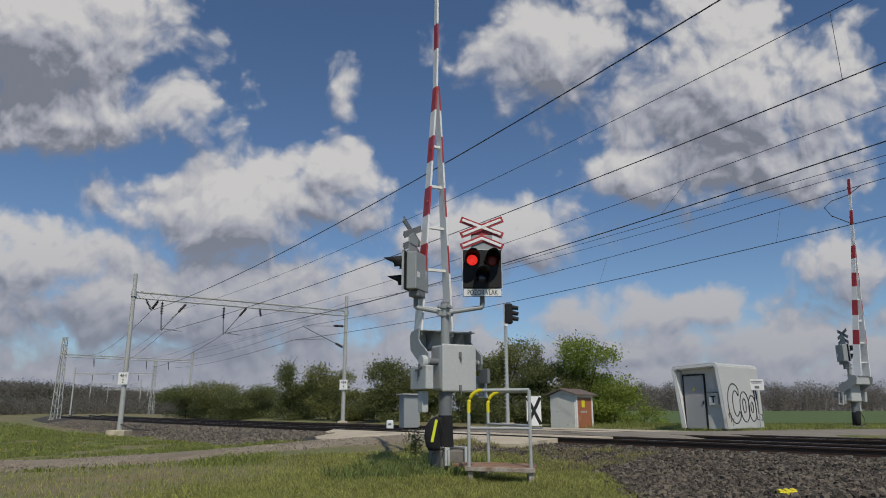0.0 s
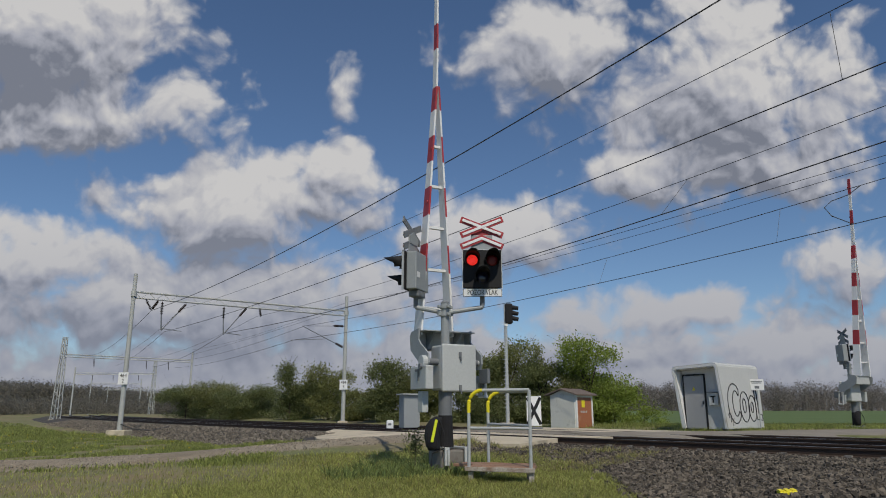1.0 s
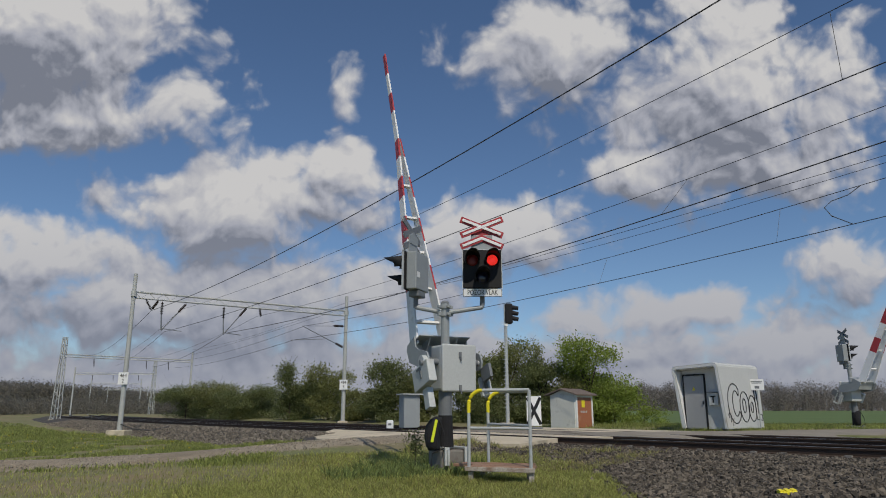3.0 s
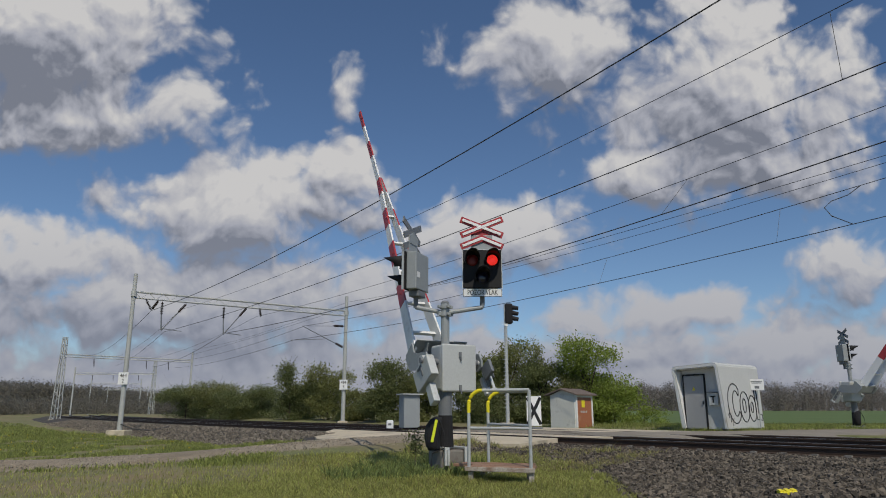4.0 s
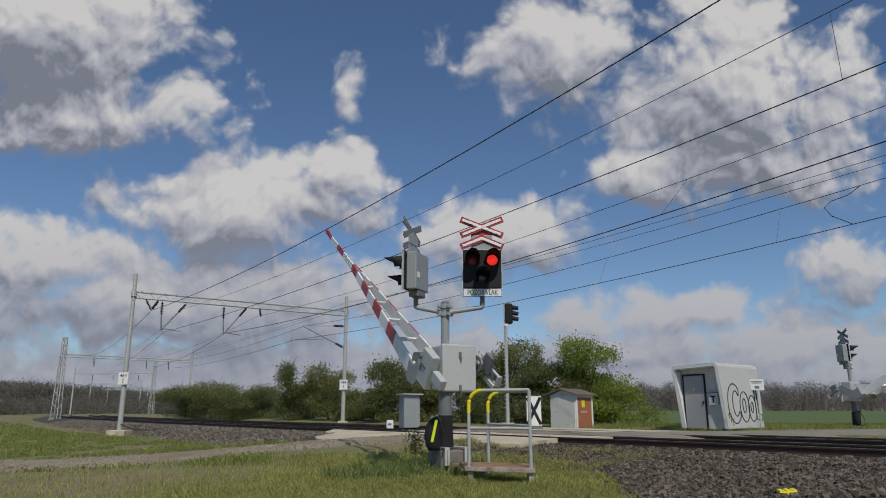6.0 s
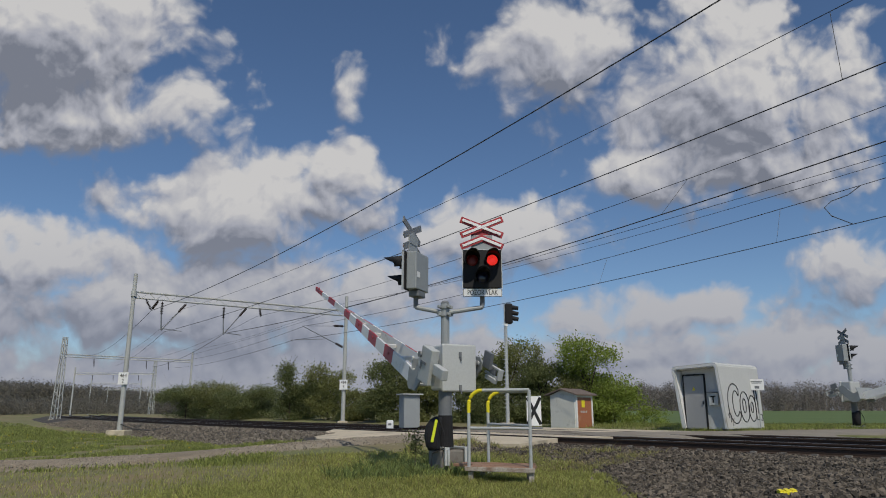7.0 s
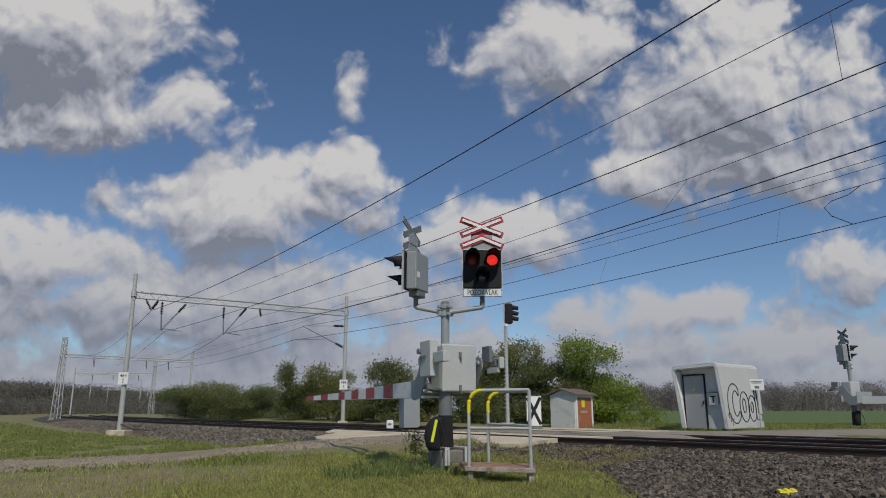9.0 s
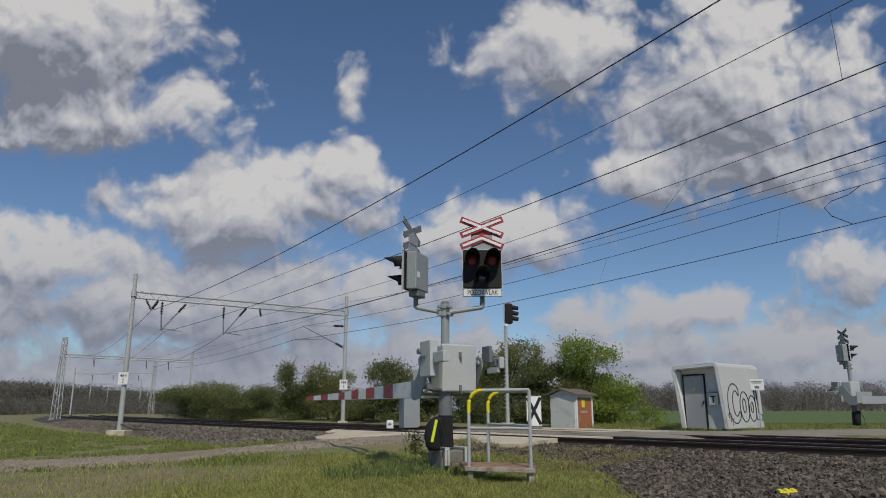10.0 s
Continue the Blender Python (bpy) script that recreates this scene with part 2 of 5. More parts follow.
def ribbon(name, pts, width, lift, mat, label, category, edge_noise=0.0, across=8, step=0.5):
    """A road sheet along pts (with heights), its edges frayed by edge_noise."""
    dense = []
    for a, b in zip(pts, pts[1:]):
        n = max(1, int((b - a).length / step))
        dense += [a + (b - a) * (i / n) for i in range(n)]
    dense.append(pts[-1])
    for _ in range(12):
        dense = [dense[0]] + [(dense[i - 1] + dense[i] * 2 + dense[i + 1]) / 4 for i in range(1, len(dense) - 1)] + [dense[-1]]
    verts, faces = [], []
    for i, p in enumerate(dense):
        t = (dense[min(i + 1, len(dense) - 1)] - dense[max(0, i - 1)]).xy.normalized()
        nrm = Vector((t.y, -t.x))
        for k in range(across + 1):
            f = k / across * 2 - 1
            w = width / 2 * (1 + edge_noise * noise.noise(Vector((i * 0.21, 7 if f > 0 else -7, 0))))
            q = p.xy + nrm * f * w
            verts.append((q.x, q.y, p.z + lift - 0.05 * f * f - (0.06 if abs(f) == 1 else 0)))
    for i in range(len(dense) - 1):
        for k in range(across):
            a = i * (across + 1) + k
            faces.append((a, a + 1, a + across + 2, a + across + 1))
    ob = from_arrays(name, verts, faces, mat)
    return tagged(ob, label, category, kind="structure")


def rail_profile():
    return [(-0.07, -0.172), (0.07, -0.172), (0.07, -0.158), (0.012, -0.14), (0.012, -0.045), (0.036, -0.035), (0.036, 0.0), (-0.036, 0.0), (-0.036, -0.035), (-0.012, -0.045), (-0.012, -0.14), (-0.07, -0.158)]


def sweep(profile, o, s0, s1, step, z):
    bm = bmesh.new()
    rings = []
    n = int((s1 - s0) / step)
    for i in range(n + 1):
        s = s0 + (s1 - s0) * i / n
        p = on_track(s, o)
        q = on_track(s, o + 1) - p
        rings.append([bm.verts.new((p.x + q.x * a, p.y + q.y * a, z + b)) for a, b in profile])
    m = len(profile)
    for A, B in zip(rings, rings[1:]):
        for k in range(m):
            f = bm.faces.new((A[k], A[(k + 1) % m], B[(k + 1) % m], B[k]))
            if abs(profile[k][1]) < 1e-6 and abs(profile[(k + 1) % m][1]) < 1e-6:
                f.material_index = 1
    bmesh.ops.recalc_face_normals(bm, faces=bm.faces)
    return bm


def build_tracks():
    bed = sweep([(-4.0, -0.62), (-2.0, -0.3), (-1.2, -0.2), (0.6, -0.19), (6.4, -0.19), (7.2, -0.22), (9.0, -0.62)], 0.0, -45, 260, 2.0, RAIL_Z)
    tagged(part("ballast_bed", bed, BALLAST), "dark grey crushed stone ballast bed", "ballast", kind="structure")
    for first in (0.0, 4.0):
        t = thing("railway_track", "straight railway track with rusty rails on concrete sleepers", "railway track", group="tracks", kind="structure")
        for o in (first, first + 1.505):
            part("rail", sweep(rail_profile(), o, -45, 260, 3.0, RAIL_Z), [RAIL_RUST, RAIL_HEAD], t)
        me = None
        for i in range(110 if first == 0 else 60):
            s = -6 + i * 0.6
            if 6.5 < s < 15.2:
                continue
            if me is None:
                bm = bmesh.new()
                box(bm, 0, 0, -0.172 - 0.1, 2.6, 0.26, 0.2, 0.03)
                for x in (-0.7525, 0.7525):
                    for sx in (-0.1, 0.1):
                        box(bm, x + sx, 0, -0.155, 0.07, 0.12, 0.05)
                me = bpy.data.meshes.new("sleeper")
                bm.to_mesh(me)
                bm.free()
                me.materials.append(SLEEPER)
            sl = new("sleeper", me)
            p, q = on_track(s, first + 0.7525), on_track(s, first + 1.7525)
            sl.parent = t
            sl.matrix_basis = pose(p.x, p.y, RAIL_Z, 0, 0, math.degrees(math.atan2((q - p).y, (q - p).x)))


def stones(name, n, place, rng, smin, smax, label):
    """Loose angular stones: squashed, randomly turned eight-corner lumps, joined."""
    V, F = [], []
    cube = np.array([(x, y, z) for x in (-1, 1) for y in (-1, 1) for z in (-1, 1)], float)
    quads = [(0, 1, 3, 2), (4, 6, 7, 5), (0, 4, 5, 1), (2, 3, 7, 6), (0, 2, 6, 4), (1, 5, 7, 3)]
    for _ in range(n):
        x, y, z = place(rng)
        s = rng.uniform(smin, smax) * 0.5
        M = np.array(Euler((rng.uniform(0, 6), rng.uniform(0, 6), rng.uniform(0, 6))).to_matrix())
        pts = cube * np.array([[rng.uniform(0.45, 1.0) for _ in range(3)] for _ in range(8)]) * (s, s * 0.85, s * 0.62)
        pts = pts @ M.T + (x, y, z)
        b = len(V)
        V += [tuple(p) for p in pts]
        F += [tuple(b + i for i in q) for q in quads]
    ob = from_arrays(name, V, F, STONE)
    return tagged(ob, label, "ballast", kind="stuff")


def bed_z(o):
    P = [(-4.0, -0.62), (-2.0, -0.3), (-1.2, -0.2), (0.6, -0.19), (6.4, -0.19), (7.2, -0.22), (9.0, -0.62)]
    for (a, za), (b, zb) in zip(P, P[1:]):
        if a <= o <= b:
            return RAIL_Z + za + (zb - za) * (o - a) / (b - a)
    return RAIL_Z - 0.6


def slope_edge(s):
    """How far the gravel slope before the near rail spreads, narrowing towards the crossing."""
    return max(-9.5, min(-1.7, -7.14 + 0.957 * s))


def slope_z(s, o):
    f = smooth01(-1.2, slope_edge(s), o)
    return RAIL_Z - 0.2 + f * (0.03 - RAIL_Z + 0.2)


def build_slope():
    V, F = [], []
    S = [-12 + 0.5 * i for i in range(41)]
    for s in S:
        e = slope_edge(s)
        for k in range(13):
            o = -1.15 + (e + 1.15) * k / 12
            p = on_track(s, o)
            V.append((p.x, p.y, slope_z(s, o) + 0.02 - 0.1 * (k == 12)))
    for i in range(len(S) - 1):
        for k in range(12):
            a = i * 13 + k
            F.append((a, a + 13, a + 14, a + 1))
    tagged(from_arrays("ballast_slope", V, F, BALLAST), "dark crushed stone slope beside the near rail", "ballast", kind="structure")


def build_ballast_stones():
    rng = random.Random(4)
    def near(r):
        while True:
            s, o = r.uniform(-5.0, 8.2), r.uniform(-8.5, -0.72)
            p = on_track(s, o)
            if o > min(slope_edge(s), -3.7) + r.gauss(0.1, 0.25) and p.y > 8.4 and not (s > 7.3 and o > -2.4):
                return p.x, p.y, max(slope_z(s, o), bed_z(o), ground_z(p.x, p.y)) + r.uniform(0.0, 0.05)
    stones("ballast_stones", 25000, near, rng, 0.04, 0.11, "loose angular ballast stones beside the near rail")
    def pebbles(r):
        while True:
            x, y = -16 * r.random() ** 0.8 - 0.3, r.uniform(11, 21)
            d, z = road_near(x, y)
            if d < 2.4 * r.random() ** 0.5 and offset_of(x, y) < -2.5:
                return x, y, z + 0.07 - 0.05 * (d / 1.35) ** 2
    stones("gravel", 7000, pebbles, rng, 0.015, 0.05, "loose pale gravel on the dirt road").data.materials[0] = GRAVEL
    def left(r):
        s, o = 18 + 46 * r.random() ** 1.4, r.uniform(-3.9, -0.2)
        p = on_track(s, o)
        return p.x, p.y, bed_z(o) + r.uniform(-0.01, 0.03)
    stones("ballast_stones", 7000, left, rng, 0.06, 0.16, "loose angular ballast stones on the embankment").data.materials[0] = STONE_PALE


def build_crossing():
    # concrete approach slab before the near rail, in cast panels
    apron = thing("concrete_apron", "worn pale concrete approach slab before the rails", "road slab", kind="structure")
    outer = (-1.6, -2.4, -3.2, -3.5, -3.0, -2.0, -1.0)
    for i in range(6):
        s0, s1 = 7.6 + i * 1.9, 7.6 + i * 1.9 + 1.88
        a, b = on_track(s0, -0.16), on_track(s1, -0.16)
        c, d = on_track(s1, outer[i + 1]), on_track(s0, outer[i])
        bm = bmesh.new()
        top = [bm.verts.new((q.x, q.y, z)) for q, z in ((a, RAIL_Z - 0.03), (b, RAIL_Z - 0.03), (c, 0.31 - 0.02 * i), (d, 0.33 - 0.02 * i))]
        low = [bm.verts.new((v.co.x, v.co.y, -0.2)) for v in top]
        bm.faces.new(top)
        for k in range(4):
            bm.faces.new((top[k], low[k], low[(k + 1) % 4], top[(k + 1) % 4]))
        bmesh.ops.recalc_face_normals(bm, faces=bm.faces)
        part("panel", bm, CONCRETE, apron)
    deck = thing("crossing_deck", "concrete and asphalt crossing deck between the rails", "road slab", kind="structure")
    for lo, hi in ((0.1, 1.4), (1.62, 3.86), (4.12, 5.38), (5.64, 7.6)):
        for i in range(4):
            s0, s1 = 7.0 + i * 2.0, 7.0 + i * 2.0 + 1.985
            q = [tuple(on_track(s, o)) for s, o in ((s0, lo), (s1, lo), (s1, hi), (s0, hi))]
            part("panel", prism(q, RAIL_Z - 0.14, RAIL_Z - 0.008, plane="xy"), CONCRETE if lo != 1.62 else ASPHALT, deck)
    ribbon("road", [p for p in ROAD if p.x > 3], 4.5, 0.03, ASPHALT, "grey asphalt road leading away from the crossing", "road")
    ribbon("dirt_road", [p for p in ROAD if p.x < 1], 2.7, 0.07, DIRT, "pale rutted gravel track through the grass", "dirt road", 0.35)


# ---------------------------------------------------------------- level crossing barrier
def warning_head(parent, m, plate=True):
    """A three-lamp warning head with crossbuck, facing its own -y; x to the right, origin under the housing."""
    head = part("signal_head", Box(0, 0.0, 0.36, 0.72, 0.05, 0.71, 0.012), BLACK, parent, "black backboard with three lamps")
    head.matrix_basis = m
    bm = bmesh.new()
    box(bm, 0, 0.13, 0.36, 0.6, 0.2, 0.7, 0.02)
    part("housing", bm, GREY_PAINT, head, "grey steel lamp housing")
    part("label_plate", Box(0.21, 0.236, 0.28, 0.12, 0.006, 0.10), WHITE, head)
    bm = bmesh.new()
    for sx in (-0.362, 0.362):
        box(bm, sx, -0.01, 0.36, 0.014, 0.04, 0.735)
    box(bm, 0, -0.01, 0.722, 0.74, 0.04, 0.014)
    part("rim", bm, GALV, head)
    for x, z, mat in ((-0.185, 0.52, LENS_RED), (0.185, 0.52, LENS_RED), (0, 0.2, LENS_BLUE)):
        bm = bmesh.new()
        g = bmesh.ops.create_uvsphere(bm, u_segments=20, v_segments=10, radius=0.108)
        bmesh.ops.transform(bm, matrix=pose(x, -0.03, z) @ Matrix.Diagonal((1, 0.25, 1, 1)), verts=g["verts"])
        part("lens", bm, mat, head, "dark red lens" if mat is LENS_RED else "dark clear lens", True)
        # hood: an open half tube, longer above
        bm = bmesh.new()
        R, k = 0.145, 18
        rows = []
        for i in range(k + 1):
            a = math.radians(-35 + 250 * i / k)
            reach = 0.19 + 0.27 * max(0, math.sin(a)) ** 0.8
            ca, sa = math.cos(a), math.sin(a)
            rows.append([bm.verts.new((x + r * ca, y, z + r * sa)) for r, y in ((R, -0.02), (R * 0.94, -0.02 - reach), (R * 0.94 - 0.008, -0.02 - reach), (R - 0.008, -0.02))])
        for A, B in zip(rows, rows[1:]):
            for q in range(4):
                bm.faces.new((A[q], A[(q + 1) % 4], B[(q + 1) % 4], B[q]))
        bm.faces.new(rows[0][::-1])
        bm.faces.new(rows[-1])
        bmesh.ops.recalc_face_normals(bm, faces=bm.faces)
        part("hood", bm, BLACK, head, "black lamp hood", True)
    if plate:
        p = part("text_plate", Box(0, -0.02, -0.085, 0.72, 0.012, 0.15, 0.003), WHITE, head, "white plate with black border and lettering")
        bm = bmesh.new()
        for z in (-0.155, -0.015):
            box(bm, 0, -0.028, z, 0.70, 0.004, 0.008)
        for x in (-0.352, 0.352):
            box(bm, x, -0.028, -0.085, 0.008, 0.004, 0.14)
        part("border", bm, BLACK, head)
        cu = bpy.data.curves.new("lettering", "FONT")
        cu.body, cu.align_x, cu.align_y, cu.size, cu.extrude = "POZOR VLAK", "CENTER", "CENTER", 0.135, 0.002
        cu.materials.append(BLACK)
        tx = new("lettering", cu)
        tx.parent = head
        tx.matrix_basis = pose(0, -0.03, -0.087, 90, 0, 0) @ Matrix.Diagonal((0.68, 1, 1, 1))
        hk = part("caron", prism([(0.115, -0.035), (0.135, -0.02), (0.155, -0.035), (0.135, -0.029)], -0.032, -0.028), BLACK, head)
        hk.name = "accent"
    # bracket under the housing
    bm = Tube((0, 0.1, -0.3), (0, 0.1, 0.02), 0.045)
    box(bm, 0, 0.12, -0.05, 0.34, 0.2, 0.12, 0.02)
    part("bracket", bm, DARK_GREY, head)
    # crossbuck: two diagonals above a roof-shaped pair, red-edged white
    cx = part("crossbuck", Box(0, 0.03, 0.86, 0.40, 0.02, 0.30, 0.01), GREY_PAINT, head, "red-edged white crossbuck on a grey backplate")
    def bar(x0, z0, x1, z1, y):
        d = Vector((x1 - x0, 0, z1 - z0))
        M = Matrix.Translation(((x0 + x1) / 2, y, (z0 + z1) / 2)) @ pose(0, 0, 0, 0, -math.degrees(math.atan2(d.z, d.x)), 0)
        bm = box(bmesh.new(), 0, 0, 0, d.length + 0.10, 0.02, 0.124, 0.004, M)
        bm.normal_update()
        for f in bm.faces:
            f.material_index = 0 if f.normal.y < -0.5 else 1
        part("crossbuck_edge", bm, [RED, DARK_GREY], head)
        part("crossbuck_bar", box(bmesh.new(), 0, -0.016 - 0.86 * y, 0, d.length + 0.02, 0.012, 0.05, 0.004, M), WHITE, head)
    bar(-0.35, 1.02, 0.35, 1.30, 0.0)
    bar(-0.35, 1.30, 0.35, 1.02, 0.022)
    bar(-0.35, 0.80, 0.0, 0.945, 0.0)
    bar(0.0, 0.945, 0.35, 0.80, 0.022)
    bm = prism([(-0.2, 0.9), (0.2, 0.9), (0.2, 1.04), (0.0, 1.14), (-0.2, 1.04)], 0.03, 0.05)
    for f in bm.faces:
        f.material_index = 0 if f.normal.y < -0.5 else 1
    part("crossbuck_plate", bm, [RED, GREY_PAINT], head)
    return head


def lit_lens(head, x):
    """The burning bulb's glass, which comes forward in the lens while the lamp burns."""
    bm = bmesh.new()
    g = bmesh.ops.create_uvsphere(bm, u_segments=20, v_segments=10, radius=0.1)
    bmesh.ops.transform(bm, matrix=Matrix.Diagonal((1, 0.22, 1, 1)), verts=g["verts"])
    ob = part("burning_lamp", bm, LIT_RED, head, "glowing red lamp", True)
    ob.matrix_basis = pose(x, 0.03, 0.52)
    return ob


def barrier(m, heads, reach=1.0, group="barriers"):
    """A half barrier. Local x points along the lowered boom, y along its hinge, z up; origin on the ground under the post."""
    b = thing("level_crossing_barrier", "grey level crossing barrier with red and white boom and warning lights", "crossing barrier", m, group)
    part("foot", Box(0, -0.05, -0.12, 0.5, 0.52, 0.36, 0.03), SLEEPER, b, "weathered concrete footing")
    bm = bmesh.new()
    for y in (-0.26, 0.13):
        box(bm, -0.03, y, 0.09, 0.58, 0.1, 0.04, 0.008)
        for x in (-0.31, 0.25):
            box(bm, x, y, -0.05, 0.03, 0.1, 0.28, 0.008)
            box(bm, x, y, -0.05, 0.09, 0.02, 0.26, 0.004)
    part("foot_bracket", bm, PALE_PAINT, b, "pale steel foot brackets")
    part("pedestal", Tube((0, 0, 0.2), (0, 0, 1.3), 0.12, seg=20), DARK_GREY, b, "dark steel pedestal tube")
    part("sleeve", Tube((0, 0, 0.10), (0, 0, 0.64), 0.15, 0.125, seg=20), BLACK_FABRIC, b, "black sleeve round the pedestal")
    part("post", Tube((0, 0, 1.3), (0, 0, 2.64), 0.078, seg=16), GREY_PAINT, b, "grey steel post")
    # drive box with rounded edges, latches and a separate cover
    z0 = 1.05
    body = part("drive_box", Box(0.07, -0.17, z0 + 0.42, 0.40, 0.66, 0.80, 0.04), PALE_PAINT, b, "pale grey drive housing")
    part("cover", Box(-0.155, -0.19, z0 + 0.415, 0.07, 0.70, 0.84, 0.03), PALE_PAINT, body, "pale grey cover lid")
    for z in (z0 + 0.64, z0 + 0.06):
        bm = bmesh.new()
        box(bm, -0.2, -0.2, z, 0.03, 0.05, 0.11, 0.006)
        box(bm, -0.215, -0.21, z - 0.07, 0.02, 0.028, 0.07, 0.004)
        part("latch", bm, DARK_GREY, body, "dark toggle latch")
    part("drive_shaft", Tube((0, -0.66, 1.57), (0, 0.42, 1.57), 0.06, seg=16), DARK_GREY, b)
    # crosspiece and warning heads
    for z in (2.40, 2.54):
        bm = Tube((0, 0, z), (0, 0, z + 0.06), 0.105, seg=16)
        box(bm, 0, 0, z + 0.03, 0.06, 0.30, 0.05, 0.008)
        box(bm, 0, 0, z + 0.03, 0.30, 0.06, 0.05, 0.008)
        part("clamp_collar", bm, GREY_PAINT, b, "bolted grey clamp collar")
    part("post_cap", Tube((0, 0, 2.64), (0, 0, 2.68), 0.085, 0.05, seg=16), DARK_GREY, b)
    made = []
    mi = m.inverted()
    for pos, face, has_plate in heads:
        q = mi @ Vector(pos)
        arm = part("signal_bracket", bent_tube([(0, 0, 2.46), (q.x * 0.9, q.y * 0.9, 2.56), (q.x * 0.98, q.y * 0.98, 2.57), (q.x, q.y, 2.60), (q.x, q.y, q.z - 0.2)], 0.042), GREY_PAINT, b, "bent grey bracket tube")
        hm = mi @ Matrix.Translation(pos) @ pose(0, 0, 0, 0, 0, face)
        made.append(warning_head(b, hm @ Matrix.Translation((0, -0.1, 0)), has_plate))
    # boom: turns about the hinge, in the thing's space
    boom = part("boom", Tube((0, -0.70, 0), (0, 0.46, 0), 0.045, seg=16), GALV, b, "red and white lattice boom with counterweights")
    boom.matrix_basis = pose(0, 0, 1.57, 0, -90, 0)
    marks = [k * reach for k in (0.5, 1.7, 2.25, 2.82, 3.4, 3.93, 4.47, 5.03, 5.55, 6.4, 6.97, 7.6, 8.25)]
    def lin(x):
        return max(0.012, 0.31 * (1 - (x - 0.8) / (5.1 * reach)))
    def low(x):
        return -0.60 + 0.028 * (x - 0.7)
    def high(x):
        return low(x) + max(0.115, 0.30 - 0.027 * (x - 0.7))
    for side in (1, -1):
        for i, (x0, x1) in enumerate(zip(marks, marks[1:])):
            if x0 > 5.3 * reach and side < 0:
                continue
            y0, y1 = side * lin(x0), side * lin(x1)
            bm = bmesh.new()
            t = 0.018
            A, B = [[bm.verts.new((x, y + s * t, z)) for s, z in ((-1, low(x)), (1, low(x)), (1, high(x)), (-1, high(x)))] for x, y in ((x0, y0), (x1, y1))]
            for k in range(4):
                bm.faces.new((A[k], A[(k + 1) % 4], B[(k + 1) % 4], B[k]))
            bm.faces.new(A[::-1])
            bm.faces.new(B)
            bmesh.ops.recalc_face_normals(bm, faces=bm.faces)
            bm.normal_update()
            # alternate lengths carry a red outer face
            for f in bm.faces:
                f.material_index = 1 if i % 2 == 1 and (f.normal.y * side > -0.5 or x0 > 5.3 * reach) else 0
            part("boom_panel", bm, [WHITE, RED], boom)
    for x in (1.03, 1.77, 2.6, 3.43, 4.26):
        w = lin(x * reach)
        part("rung", Box(x * reach, 0, low(x) + 0.12, 0.05, 2 * w - 0.038, 0.07), WHITE, boom, "white cross rung")
    for x in (1.98, 3.1, 4.2, 5.3, 6.7, 7.9):
        x *= reach
        part("reflector", Tube((x, lin(x) + 0.018, low(x) + 0.14), (x, lin(x) + 0.03, low(x) + 0.14), 0.035, seg=14), RED, boom, "small round reflector")
    # cheek plates from hinge to boom, joined by a yoke, and the counterweights behind
    for side, y0 in ((1, 0.37), (-1, -0.69)):
        y1 = y0 + side * 0.03
        cheek = [(-0.12, 0.06), (-0.02, 0.12), (0.14, 0.10), (0.24, -0.05), (0.34, -0.22), (0.42, -0.30), (0.62, -0.28), (0.58, -0.60), (0.50, -0.66), (0.24, -0.62), (0.02, -0.30), (-0.12, -0.08)]
        part("cheek_plate", prism(cheek, min(y0, y1), max(y0, y1)), GREY_PAINT, boom, "angular grey cheek plate")
        if side > 0:
            part("hinge_cap", Tube((0, y0, 0), (0, y0 + side * 0.12, 0), 0.11, seg=18), PALE_PAINT, boom)
        if side > 0:
            part("counterweight", Box(-0.29, y0 + 0.11, 0.02, 0.40, 0.15, 0.62, 0.015), PALE_PAINT, boom, "pale grey counterweight plate")
            part("counterweight_block", Box(-0.70, y0 + 0.08, 0.02, 0.36, 0.12, 0.18, 0.012), PALE_PAINT, boom, "grey counterweight block")
            part("clamp_ring", Tube((-0.10, y0 + 0.19, 0.16), (-0.10, y0 + 0.23, 0.16), 0.05, seg=14), DARK_GREY, boom)
        else:
            part("weight_plate", Box(-0.24, y0 - 0.05, 0.14, 0.26, 0.06, 0.30, 0.008), DARK_GREY, boom, "dark counterweight plate")
            bm = bmesh.new()
            for z in (-0.11, 0.05):
                box(bm, -0.36, y0 - 0.12, z, 0.50, 0.05, 0.035, 0.006)
            box(bm, -0.60, y0 - 0.12, -0.03, 0.05, 0.10, 0.20, 0.008)
            part("weight_frame", bm, PALE_PAINT, boom, "pale open counterweight frame")
            part("counterweight", Box(-0.38, y0 - 0.11, -0.03, 0.16, 0.05, 0.10, 0.008), DARK_GREY, boom)
            part("strut", box(bmesh.new(), -0.40, y0 - 0.075, -0.165, 0.36, 0.05, 0.08, 0.008), PALE_PAINT, boom, "pale steel strut")
        bm = Box(-0.24, y0 + side * 0.195, 0.05, 0.2, 0.012, 0.05)
        box(bm, -0.16, y0 + side * 0.195, -0.01, 0.04, 0.012, 0.14)
        part("bolt_plate", bm, DARK_GREY, boom)
    # yoke: a folded tray between the cheeks, open towards the post
    part("yoke_plate", Box(0.57, -0.16, -0.34, 0.02, 1.06, 0.46, 0.004), GREY_PAINT, boom, "grey yoke plate between the cheeks")
    part("yoke_web", Box(0.40, -0.16, -0.52, 0.34, 1.06, 0.02, 0.004), PALE_PAINT, boom, "pale yoke web")
    part("yoke_rib", Box(0.25, -0.16, -0.42, 0.03, 1.06, 0.10, 0.006), DARK_GREY, boom)
